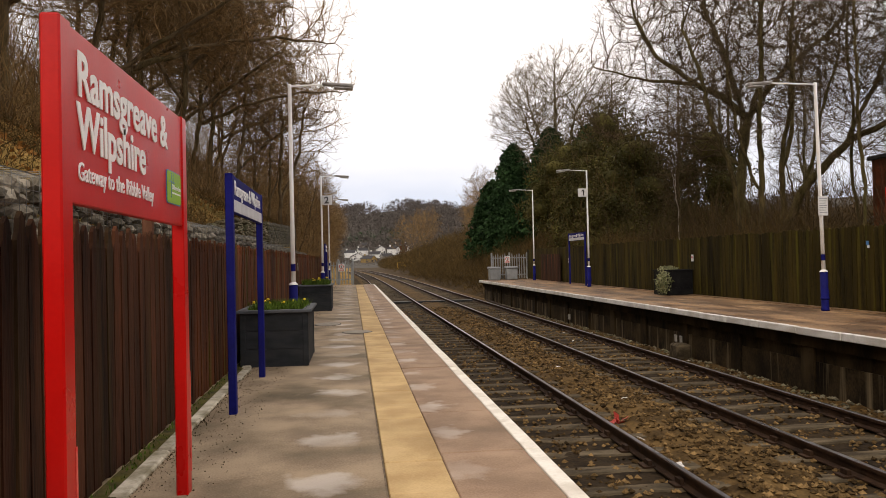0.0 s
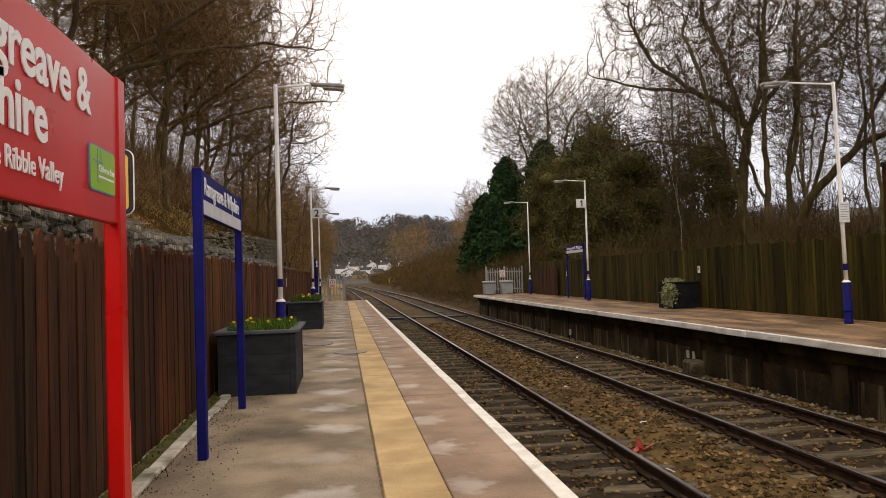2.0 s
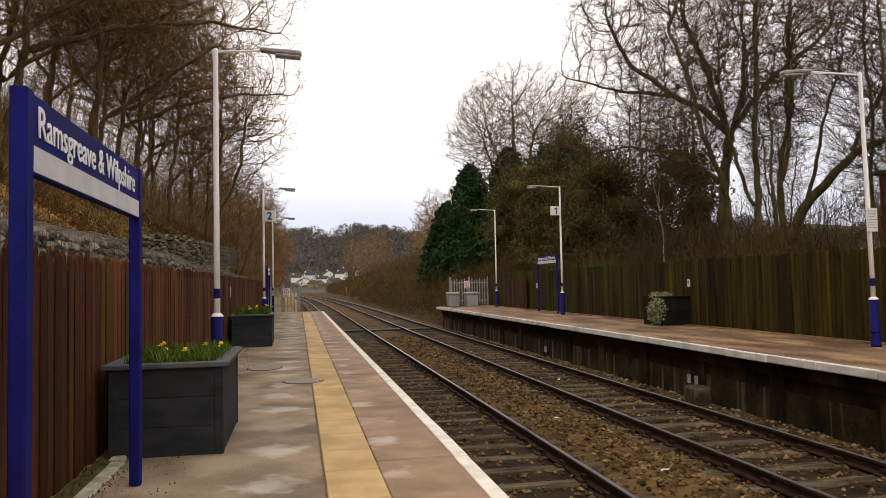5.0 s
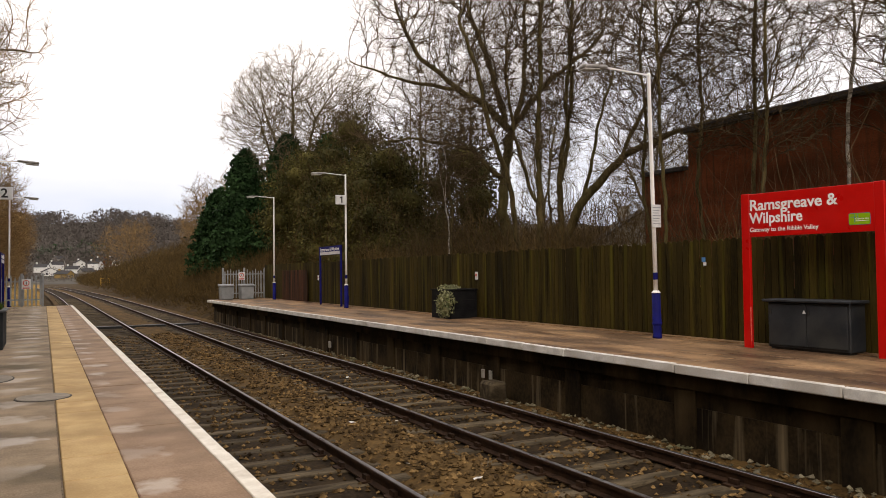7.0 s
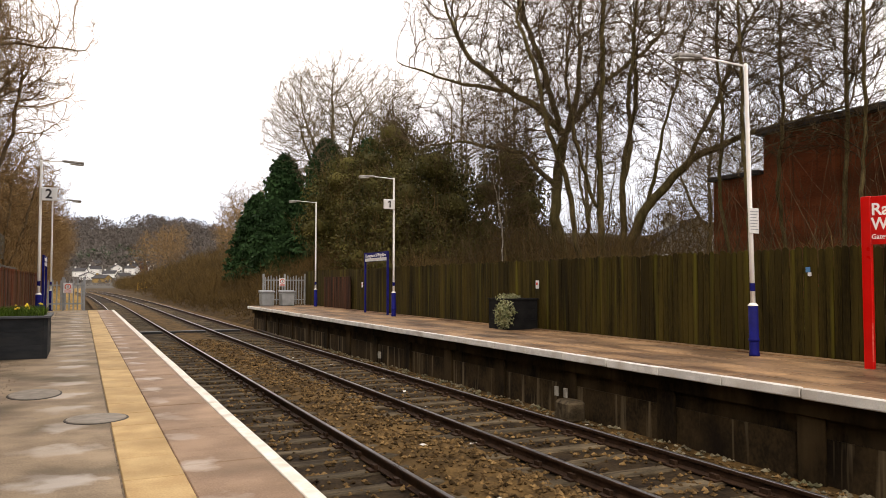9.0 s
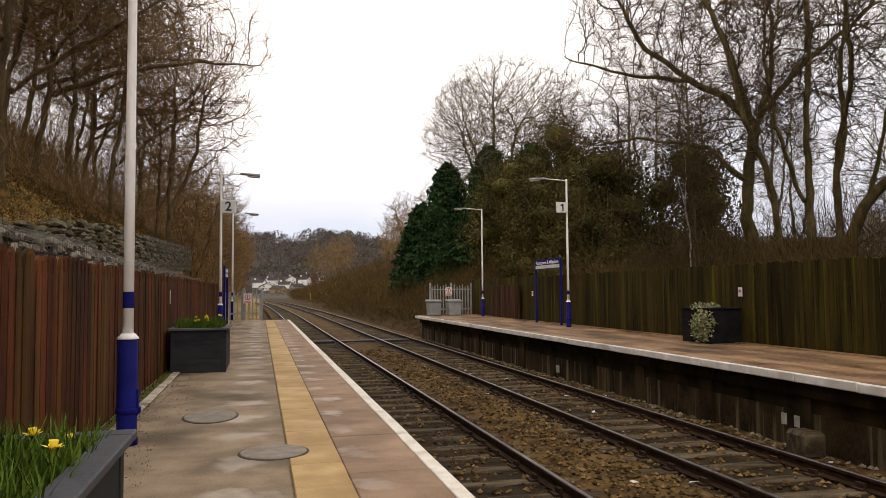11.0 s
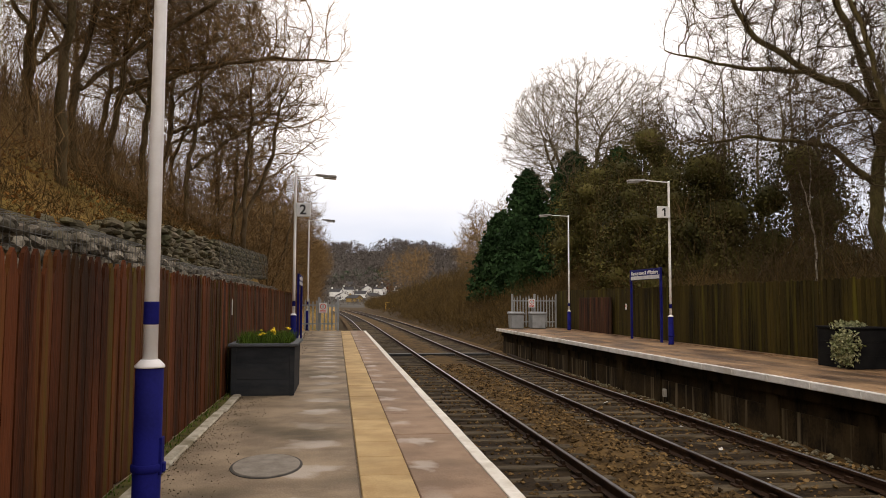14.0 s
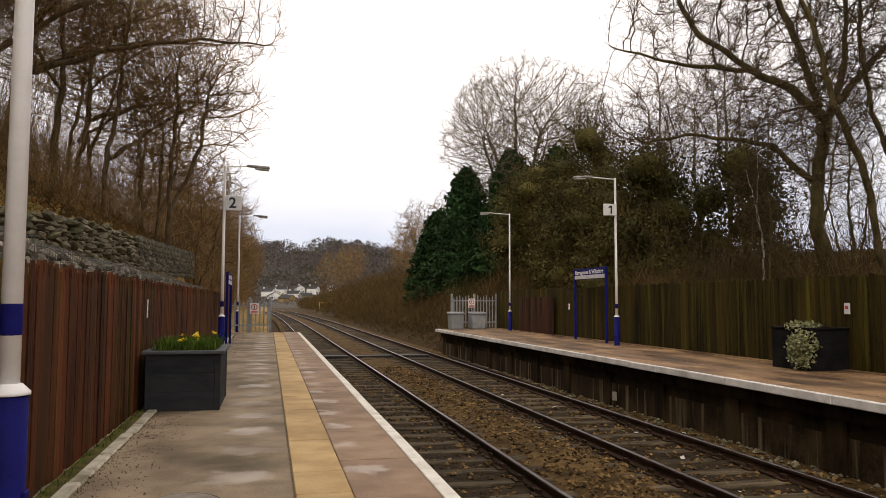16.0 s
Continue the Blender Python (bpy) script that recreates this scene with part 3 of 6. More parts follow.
# ---- signs ----
def running_sign(name, label, panel_mat, width, height, drop, lines_, m, post=0.09, thick=0.06, strip=0.0, sticker=False, group=""):
    """A name sign: a panel between two square posts. Local x runs along the panel, -y is its face, z up."""
    s = thing(name, label, "station sign", m, group)
    for x0 in (0.0, width - post):
        bm = boxm(x0, x0 + post, -thick / 2, thick / 2, -0.1, height, bevel=0.006)
        p = part("post", bm, panel_mat, s)
        if sticker:
            part("worn_edge", boxm(x0 + post - 0.012, x0 + post + 0.002, -thick / 2 - 0.002, -thick / 2 + 0.012, 0.1, 0.62), M_WORN, p, "paint worn to pink along the edge")
    part("panel", boxm(post, width - post, -0.024, 0.012, height - drop, height - 0.008, bevel=0.004), panel_mat, s)
    if strip:
        part("strip", boxm(post + 0.004, width - post - 0.004, -0.028, -0.022, height - drop + 0.01, height - drop + strip), M_STRIP, s, "pale grey strip below the name")
    for text, size, x, z, w in lines_:
        lettering(text, size, M_LETTER, s, pose(x, -0.027, z, 90, 0, 0), w, "white lettering")
    if sticker:
        x0, z0 = width - post - 0.335, height - drop + 0.095
        st = part("sticker", rounded(x0, x0 + 0.285, -0.0285, -0.02, z0, z0 + 0.16, 0.022), M_RIM, s, "lime green sticker with a blue rim and white lettering")
        part("sticker_face", rounded(x0 + 0.005, x0 + 0.28, -0.0305, -0.028, z0 + 0.005, z0 + 0.155, 0.018), M_LIME, st, "lime green face")
        lettering("Clitheroe Line", 0.034, M_LETTER, st, pose(x0 + 0.09, -0.0315, z0 + 0.072, 90, 0, 0), 0.175, "white lettering", 0.0008)
        part("print_bar", boxm(x0 + 0.09, x0 + 0.262, -0.0322, -0.03, z0 + 0.05, z0 + 0.058), M_LETTER, st)
        for a in ((0.078, 0.082, 0.03, 0.15), (0.03, 0.14, 0.103, 0.107), (0.115, 0.119, 0.10, 0.15)):
            part("line_mark", boxm(x0 + a[0], x0 + a[1], -0.0318, -0.03, z0 + a[2], z0 + a[3]), M_RIM, st, "thin blue line")
    return s


RED_LABEL = "glossy red station name sign with white lettering on two posts"
running_sign("station_name_sign", RED_LABEL, M_RED, 1.72, 1.94, 0.565, [("Ramsgreave &", 0.203, 0.145, 1.727, 1.17), ("Wilpshire", 0.203, 0.145, 1.56, 0.80), ("Gateway to the Ribble Valley", 0.085, 0.145, 1.452, 0.91)], pose(-0.885, 2.36, 0, 0, 0, 90), sticker=True, group="red name signs")
ang = math.degrees(math.atan2(10.36 - 12.45, 9.82 - 9.56))
running_sign("station_name_sign", RED_LABEL, M_RED, 2.09, 2.34, 0.66, [("Ramsgreave &", 0.228, 0.14, 2.08, 1.33), ("Wilpshire", 0.228, 0.14, 1.885, 0.84), ("Gateway to the Ribble Valley", 0.095, 0.14, 1.755, 1.06)], pose(9.56, 12.45, F_Z, 0, 0, ang), post=0.13, sticker=True, group="red name signs")
BLUE_LABEL = "navy blue station name sign with pale strip on posts"
BLUE_LINES = [("Ramsgreave & Wilpshire", 0.168, 0.12, 1.73, 1.66)]
running_sign("platform_name_sign", BLUE_LABEL, M_BLUE, 1.98, 1.89, 0.305, BLUE_LINES, pose(-0.95, 6.04, 0, 0, 0, 90), post=0.075, strip=0.105, group="blue name signs")
running_sign("platform_name_sign", BLUE_LABEL, M_BLUE, 1.95, 1.89, 0.305, BLUE_LINES, pose(-1.04, 29.3, 0, 0, 0, 90), post=0.075, strip=0.105, group="blue name signs")
running_sign("platform_name_sign", BLUE_LABEL, M_BLUE, 2.4, 2.26, 0.34, [("Ramsgreave & Wilpshire", 0.18, 0.13, 2.08, 2.08)], pose(9.66, 32.8, F_Z, 0, 0, -90), post=0.085, strip=0.125, group="blue name signs")

# yellow stopping marker behind the first sign
mark = thing("stop_marker_sign", "amber marker sign with black border and figure 3", "railway sign", pose(-1.665, 6.4, 0.165))
part("post", boxm(-0.04, 0.04, 0.01, 0.07, -0.1, 1.62, bevel=0.006), M_POST, mark)
rim = part("rim", rounded(-0.225, 0.235, -0.010, 0.010, 1.455, 1.91, 0.06), M_LETTER, mark, "thin pale rim")
part("border", rounded(-0.22, 0.23, -0.013, -0.009, 1.46, 1.905, 0.056), M_BLACK, mark)
part("face", rounded(-0.19, 0.20, -0.016, -0.012, 1.49, 1.875, 0.03), M_YELLOW, mark)
lettering("3", 0.20, M_BLACK, mark, pose(-0.055, -0.018, 1.705, 90, 0, 0), 0.10, "black figure")
part("rule", boxm(-0.165, 0.17, -0.018, -0.015, 1.678, 1.681), M_BLACK, mark)
part("dot", tube(bmesh.new(), (-0.01, -0.019, 1.60), (-0.01, -0.014, 1.60), 0.038), M_BLACK, mark)
part("print_bar", boxm(0.065, 0.075, -0.018, -0.015, 1.60, 1.625), M_BLACK, mark)


# ---- lamp posts ----
def lamp_post(x, y, z, height, reach, label, lean=0.0):
    s = thing("lamp_post", label, "lamp post", pose(x, y, z, 0, lean, 0), group="platform lamps")
    part("sleeve", lathe([(0.08, 0), (0.08, 0.05), (0.074, 0.06), (0.074, 0.79), (0.062, 0.794)]), M_BLUE, s, "navy blue lower sleeve")
    part("collar", lathe([(0.080, 0.795), (0.080, 0.806), (0.050, 0.838), (0.040, 0.84)]), M_WHITE, s)
    part("pole", lathe([(0.040, 0.8), (0.036, 2.4), (0.031, height - 0.02), (0.034, height), (0.025, height + 0.02)]), M_WHITE, s, "white painted steel pole")
    part("band", lathe([(0.0405, 1.03), (0.0412, 1.035), (0.0408, 1.15), (0.040, 1.155)]), M_BLUE, s, "navy blue band")
    k = 1 if reach > 0 else -1
    part("arm", tube(bmesh.new(), (0, 0, height - 0.02), (reach - k * 0.45, 0, height + 0.02), 0.015, sides=10), M_WHITE, s)
    tilt = Matrix.Translation((reach - k * 0.5, 0, height + 0.02)) @ Matrix.Rotation(radians(4 * k), 4, "Y")
    bm = boxm(0.0, 0.54, -0.085, 0.085, -0.03, 0.055, bevel=0.02)
    for v in bm.verts:
        f = v.co.x / 0.54
        v.co.y *= 0.55 + 0.45 * min(1, f * 2.2)
        v.co.z = v.co.z * (0.6 + 0.4 * min(1, f * 2.2)) - (0.018 * f * f if v.co.z > 0 else 0)
        v.co.x *= k
    if k < 0:
        bmesh.ops.reverse_faces(bm, faces=bm.faces[:])
    head = part("lamp_head", bm, M_LAMPHEAD, s, "streaked grey lantern housing", tilt)
    bm = boxm(0.20, 0.53, -0.075, 0.075, -0.062, -0.031, bevel=0.012)
    for v in bm.verts:
        v.co.x *= k
    if k < 0:
        bmesh.ops.reverse_faces(bm, faces=bm.faces[:])
    part("lens", bm, M_LENS, head, "dull unlit lens")
    part("sleeve_ring", lathe([(0.074, 0.235), (0.084, 0.24), (0.084, 0.275), (0.074, 0.28)]), M_BLUE, s)
    part("ring_lug", boxm(0.06, 0.098, -0.022, 0.022, 0.232, 0.285, bevel=0.006), M_BLUE, s)
    part("base_door", boxm(0.055, 0.083, -0.03, 0.03, 0.22, 0.42, bevel=0.004), M_BLUE, s)
    return s


POLE = "white lamp post with navy base"
lamp_post(-1.015, 13.2, 0, 4.25, 1.06, POLE + " beside the brown fence")
lamp_b = lamp_post(-1.10, 28.4, 0, 4.38, 1.0, POLE + " carrying a platform number box")
lamp_post(-1.17, 39.4, -0.02, 4.42, 1.0, POLE + " near the platform gate")
lamp_c = lamp_post(9.57, 14.33, F_Z, 4.66, -1.45, POLE + " carrying a pale notice", -1.0)
lamp_d = lamp_post(9.43, 29.3, F_Z, 4.68, -1.2, POLE + " carrying a platform number box")
lamp_post(9.86, 40.2, F_Z, 4.92, -1.25, POLE + " at the platform end")
for x, y, z0, z1, digit, off in ((-0.89, 28.32, 3.31, 3.66, "2", 0.10), (9.22, 29.22, 3.57, 3.90, "1", 0.085)):
    s = thing("platform_number_box", "white box sign with black number %s on lamp post" % digit, "number sign", group="platform numbers")
    h = z1 - z0
    part("case", boxm(x - 0.19, x + 0.19, y - 0.05, y + 0.02, z0, z1, bevel=0.01), M_PLATE, s)
    if digit == "1":
        bm = bmesh.new()
        for q in (((0.0, 0.05), (0.045, 0.05), (0.045, 0.28), (0.0, 0.28)), ((-0.06, 0.205), (-0.0005, 0.225), (-0.0005, 0.28), (-0.06, 0.235))):
            bm.faces.new([bm.verts.new((x + u, y - 0.053, z0 + v)) for u, v in q])
        part("figure", bm, M_BLACK, s, "black figure")
    else:
        lettering(digit, h * 1.0, M_BLACK, s, pose(x - off, y - 0.052, z0 + 0.06, 90, 0, 0), None, "black figure")
    part("bracket", boxm(x - 0.22 if x < 0 else x - 0.17, x - 0.17 if x < 0 else x + 0.22, y + 0.02, y + 0.05, z0 + 0.12, z0 + 0.17), M_WHITE, s)
notice = thing("notice_plate", "pale grey printed notice fixed to the lamp pole", "notice")
part("plate", boxm(9.44, 9.65, 14.265, 14.28, 1.90, 2.30, bevel=0.003), M_PLATE, notice)
for k in range(7):
    part("print_bar", boxm(9.46, 9.63 - 0.02 * (k % 3), 14.261, 14.266, 2.24 - 0.047 * k, 2.252 - 0.047 * k), M_GREYPRINT, notice)


# ---- planters ----
def planter(x0, x1, y0, y1, z, h, label, rim=0.045, wood=None):
    s = thing("planter", label, "planter", pose(0, 0, z), group="platform planters")
    n = 3
    for k in range(n):
        a, b = h * k / n, h * (k + 1) / n - 0.002
        for nm, (p, q, r_, t) in (("board", (x0, x1, y0, y0 + 0.03)), ("board", (x0, x1, y1 - 0.03, y1)), ("board", (x0, x0 + 0.03, y0 + 0.031, y1 - 0.031)), ("board", (x1 - 0.03, x1, y0 + 0.031, y1 - 0.031))):
            part(nm, boxm(p, q, r_, t, a + 0.001, b, bevel=0.002), wood or M_PLANTER, s)
    for p, q in ((x0, y0), (x1 - 0.05, y0), (x0, y1 - 0.05), (x1 - 0.05, y1 - 0.05)):
        part("corner_post", boxm(p - 0.006, p + 0.056, q - 0.006, q + 0.056, 0, h - 0.004, bevel=0.004), wood or M_PLANTER, s)
    part("rim", boxm(x0 - rim, x1 + rim, y0 - rim, y0 + 0.06, h, h + 0.035, bevel=0.006), wood or M_RIMTOP, s)
    part("rim", boxm(x0 - rim, x1 + rim, y1 - 0.06, y1 + rim, h, h + 0.035, bevel=0.006), wood or M_RIMTOP, s)
    part("rim", boxm(x0 - rim, x0 + 0.06, y0 + 0.061, y1 - 0.061, h, h + 0.035, bevel=0.006), wood or M_RIMTOP, s)
    part("rim", boxm(x1 - 0.06, x1 + rim, y0 + 0.061, y1 - 0.061, h, h + 0.035, bevel=0.006), wood or M_RIMTOP, s)
    part("soil", boxm(x0 + 0.035, x1 - 0.035, y0 + 0.035, y1 - 0.035, h * 0.5, h - 0.03), M_SOIL, s)
    return s


def blades(name, label, category, count, spot, height, width, mat, seed, lean=0.5):
    r = random.Random(seed)
    vs, fs = [], []
    for _ in range(count):
        x, y, z = spot(r)
        a, h = r.uniform(0, 6.3), height * r.uniform(0.5, 1.2)
        w = width * r.uniform(0.6, 1.3)
        dx, dy, l = math.cos(a), math.sin(a), h * lean * r.uniform(0.2, 1.2)
        b = len(vs)
        vs += [(x - dy * w, y + dx * w, z), (x + dy * w, y - dx * w, z), (x + dx * l * 0.35 + dy * w * 0.7, y + dy * l * 0.35 - dx * w * 0.7, z + h * 0.6), (x + dx * l * 0.35 - dy * w * 0.7, y + dy * l * 0.35 + dx * w * 0.7, z + h * 0.6), (x + dx * l, y + dy * l, z + h)]
        fs += [(b, b + 1, b + 2, b + 3), (b + 3, b + 2, b + 4)]
    return tagged(link(name, mesh_of(name, vs, fs, mat)), label, category, kind="stuff")


def flowers(x0, x1, y0, y1, z, count, seed):
    r = random.Random(seed)
    for _ in range(count):
        x, y, h = r.uniform(x0, x1), r.uniform(y0, y1), r.uniform(0.09, 0.17)
        f = thing("daffodil", "small yellow daffodil growing in the planter", "flower", pose(x, y, z, r.uniform(-15, 15), r.uniform(-15, 15), 0), group="daffodils")
        part("stem", tube(bmesh.new(), (0, 0, 0), (0, 0, h), 0.004, sides=5), M_GRASS, f)
        bm = bmesh.new()
        for k in range(6):
            a = k * math.pi / 3
            v = [bm.verts.new(c) for c in ((0, 0, h), (0.022 * math.cos(a - 0.4), 0.022 * math.sin(a - 0.4), h + 0.008), (0.034 * math.cos(a), 0.034 * math.sin(a), h + 0.012), (0.022 * math.cos(a + 0.4), 0.022 * math.sin(a + 0.4), h + 0.008))]
            bm.faces.new(v)
        tube(bm, (0, 0, h), (0, 0, h + 0.025), 0.008, 0.014, sides=7)
        part("bloom", bm, M_PETAL, f, "yellow bloom")


PLANT = "charcoal boarded planter"
planter(-1.27, -0.52, 8.72, 10.0, 0, 0.61, PLANT + " full of green shoots")
blades("planter_shoots", "fresh green bulb shoots and moss in the planter", "plants", 2600, lambda r: (r.uniform(-1.2, -0.56), r.uniform(8.77, 9.95), 0.55), 0.16, 0.006, M_GRASS, 21)
flowers(-1.15, -0.6, 8.85, 9.9, 0.56, 8, 3)
planter(-1.27, -0.52, 18.38, 19.65, 0, 0.60, PLANT + " with green shoots and daffodils")
blades("planter_shoots", "fresh green bulb shoots and daffodil leaves in the planter", "plants", 2600, lambda r: (r.uniform(-1.22, -0.57), r.uniform(18.43, 19.6), 0.55), 0.20, 0.006, M_GRASS, 22)
flowers(-1.0, -0.58, 18.45, 19.5, 0.62, 16, 4)
planter(9.32, 10.09, 21.45, 22.5, F_Z, 0.73, "near-black boarded planter spilling pale variegated ivy", 0.03, M_DARKBOX)
locker = thing("storage_box", "dark slate storage box with an overhanging lid against the fence", "storage box", pose(9.68, 12.16, F_Z, 0, 0, -88))
part("body", boxm(0.02, 1.30, 0.02, 0.38, 0.03, 0.70, bevel=0.012), M_LOCKER, locker)
for x0, x1 in ((0.05, 0.655), (0.665, 1.27)):
    door = part("door", boxm(x0, x1, -0.002, 0.018, 0.07, 0.67, bevel=0.005), M_LOCKER, locker)
    part("hinge", boxm(x0 + 0.02, x0 + 0.05, -0.010, -0.003, 0.52, 0.60), M_BLACK, door)
part("lid", boxm(-0.04, 1.36, -0.05, 0.40, 0.702, 0.745, bevel=0.012), M_LOCKER, locker, "slate lid with a worn edge")
part("plinth", boxm(0.05, 1.27, 0.05, 0.36, 0, 0.028), M_BLACK, locker)
bm = bmesh.new()
bm.faces.new([bm.verts.new(c) for c in ((0.60, -0.004, 0.545), (0.66, -0.004, 0.545), (0.63, -0.004, 0.60))])
part("hazard_label", bm, M_PLATE, locker, "small white triangular label")


def leaf_cloud(name, count, spot, size, mat, seed, parent=None, label="", category="", droop=0.0):
    """Many small leaves, each a bent pair of triangles, turned at random."""
    r = random.Random(seed)
    vs, fs = [], []
    for _ in range(count):
        p = Vector(spot(r))
        a = Vector((r.gauss(0, 1), r.gauss(0, 1), r.gauss(0, 1) - droop)).normalized()
        b = a.cross(Vector((r.gauss(0, 1), r.gauss(0, 1), r.gauss(0, 1)))).normalized()
        s = size * r.uniform(0.6, 1.4)
        k = len(vs)
        vs += [p, p + a * s * 0.5 + b * s * 0.33, p + a * s, p + a * s * 0.5 - b * s * 0.33]
        fs += [(k, k + 1, k + 2), (k, k + 2, k + 3)]
    ob = link(name, mesh_of(name, [tuple(v) for v in vs], fs, mat), parent, label if parent else "")
    return ob if parent else tagged(ob, label, category, kind="stuff")


def blob(cx, cy, cz, rx, ry, rz, shell=0.55):
    def spot(r):
        d = Vector((r.gauss(0, 1), r.gauss(0, 1), r.gauss(0, 1))).normalized()
        k = shell + (1 - shell) * r.random()
        k *= 0.8 + 0.35 * noise.noise((d.x * 2 + cx, d.y * 2 + cy, d.z * 2))
        return cx + d.x * rx * k, cy + d.y * ry * k, cz + d.z * rz * k
    return spot


ivy = thing("ivy_plant", "pale variegated ivy trailing over the planter side", "ivy")
leaf_cloud("foliage", 2600, blob(9.25, 21.62, 0.34, 0.27, 0.40, 0.46, 0.3), 0.055, M_VARIEG, 31, ivy)
leaf_cloud("foliage", 700, blob(9.48, 21.85, 0.74, 0.34, 0.45, 0.13, 0.3), 0.05, M_VARIEG, 32, ivy)


# ---- gates, bins, covers ----
def palisade(x0, x1, y, z, h, label, sign_x):
    s = thing("palisade_gate", label, "gate", group="platform gates")
    n = round((x1 - x0) / 0.14)
    for i in range(n):
        x = x0 + (x1 - x0) * (i + 0.5) / n
        h_ = h * (0.93 + 0.07 * ((i * 7) % 3) / 2)
        bm = boxm(x - 0.027, x + 0.027, y - 0.008, y + 0.008, z + 0.04, z + h_ - 0.05)
        box(bm, x - 0.014, x + 0.014, y - 0.006, y + 0.006, z + h_ - 0.05, z + h_)
        part("pale", bm, M_GALV, s)
    for zz in (0.25, h - 0.28):
        part("rail", boxm(x0, x1, y + 0.01, y + 0.05, z + zz, z + zz + 0.05), M_GALV, s)
    for x in (x0 - 0.05, (x0 + x1) / 2 - 0.04, x1 - 0.04):
        part("post", boxm(x, x + 0.09, y + 0.052, y + 0.13, z - 0.1, z + h + 0.06, bevel=0.006), M_GALV, s)
    sg = thing("warning_sign", "white notice with a red prohibition ring fixed to the palisade gate", "sign", group="gate notices")
    zz = z + h - 0.16
    part("plate", boxm(sign_x - 0.16, sign_x + 0.16, y - 0.022, y - 0.010, zz - 0.40, zz, bevel=0.004), M_PLATE, sg)
    bm = bmesh.new()
    ring = 24
    vo = [[bm.verts.new((sign_x + rr * math.cos(2 * math.pi * i / ring), y - 0.024, zz - 0.15 + rr * math.sin(2 * math.pi * i / ring))) for i in range(ring)] for rr in (0.085, 0.115)]
    for i in range(ring):
        bm.faces.new((vo[0][i], vo[0][(i + 1) % ring], vo[1][(i + 1) % ring], vo[1][i]))
    part("ring", bm, M_REDPRINT, sg)
    part("print_bar", boxm(sign_x - 0.012, sign_x + 0.018, y - 0.026, y - 0.021, zz - 0.21, zz - 0.09), M_BLACK, sg)
    for k in range(2):
        part("print_bar", boxm(sign_x - 0.12, sign_x + 0.12, y - 0.026, y - 0.021, zz - 0.325 - 0.045 * k, zz - 0.30 - 0.045 * k), M_REDPRINT, sg)


palisade(-1.45, 0.02, 38.55, 0, 1.25, "grey galvanised palisade gate across the platform end", -0.55)
palisade(8.05, 10.15, 43.0, F_Z, 1.50, "grey galvanised palisade gate and fence at the far platform end", 8.95)


def grit_bin(x, y, w):
    s = thing("grit_bin", "grey plastic grit bin with a sloping lid beside the gate", "grit bin", pose(x, y, F_Z), group="grit bins")
    bm = boxm(-w / 2, w / 2, -0.3, 0.3, 0, 0.62, bevel=0.03)
    for v in bm.verts:
        v.co.x *= 0.9 + 0.1 * v.co.z / 0.62
    part("body", bm, M_GALV, s)
    bm = boxm(-w / 2 - 0.03, w / 2 + 0.03, -0.33, 0.33, 0.622, 0.72, bevel=0.03)
    for v in bm.verts:
        if v.co.z > 0.68:
            v.co.z += 0.06 * (v.co.y + 0.33)
    part("lid", bm, M_GALV, s)


grit_bin(8.0, 42.15, 0.62)
grit_bin(9.0, 42.2, 0.66)


def access_cover(x, y, rx, ry, mat, label):
    s = thing("access_cover", label, "drain cover", pose(x, y, 0), group="drain covers")
    for nm, k, z0, z1, mm in (("rim", 1.0, -0.02, 0.006, M_COVERRIM), ("lid", 0.93, -0.02, 0.011, mat)):
        bm = lathe([(k, z0), (k, z1 - 0.002), (k * 0.985, z1)], 28)
        bmesh.ops.transform(bm, matrix=Matrix.Diagonal((rx, ry, 1, 1)), verts=bm.verts)
        part(nm, bm, mm, s)


access_cover(-0.48, 14.38, 0.25, 0.40, M_COVER, "oval grey iron access cover set in the asphalt")
access_cover(0.06, 12.62, 0.25, 0.26, M_COVER, "round grey iron cover set into asphalt and tactile paving")


# small plates and a stone block on the face of the far platform
for y in (16.62, 16.35):
    s = thing("wall_plate", "small pale marker plate on the far platform wall", "marker", group="wall plates")
    part("plate", boxm(F_EDGE + 0.20, F_EDGE + 0.232, y, y + 0.09, -0.84, -0.68, bevel=0.004), M_PLATE_OLD, s)
s = thing("wall_plate", "small pale marker plate on the far platform wall", "marker", group="wall plates")
part("plate", boxm(F_EDGE + 0.18, F_EDGE + 0.232, 25.2, 25.32, -0.98, -0.80, bevel=0.004), M_PLATE_OLD, s)
block = thing("stone_block", "dark broken stone block against the platform wall", "stone")
part("body", boxm(7.02, 7.36, 15.75, 16.2, -1.16, -0.80, bevel=0.05), M_SLEEPER, block)

# ---- far fixtures on the right fence ----
panel = thing("dark_gate_panel", "dark brown timber panel set against the fence", "gate", group="")
for k in range(14):
    part("board", boxm(10.02, 10.05, 35.6 + 0.27 * k, 35.86 + 0.27 * k, F_Z, 1.34, bevel=0.006), M_FENCE_OLD, panel)
for y, z in ((34.3, 0.9), (21.4, 0.96)):
    s = thing("small_notice", "tiny white notice fixed to the fence", "notice", group="fence notices")
    part("plate", boxm(10.10, 10.118, y, y + 0.13, z, z + 0.2, bevel=0.002), M_PLATE, s)
    part("print_bar", boxm(10.096, 10.101, y + 0.03, y + 0.10, z + 0.09, z + 0.15), M_REDPRINT, s)
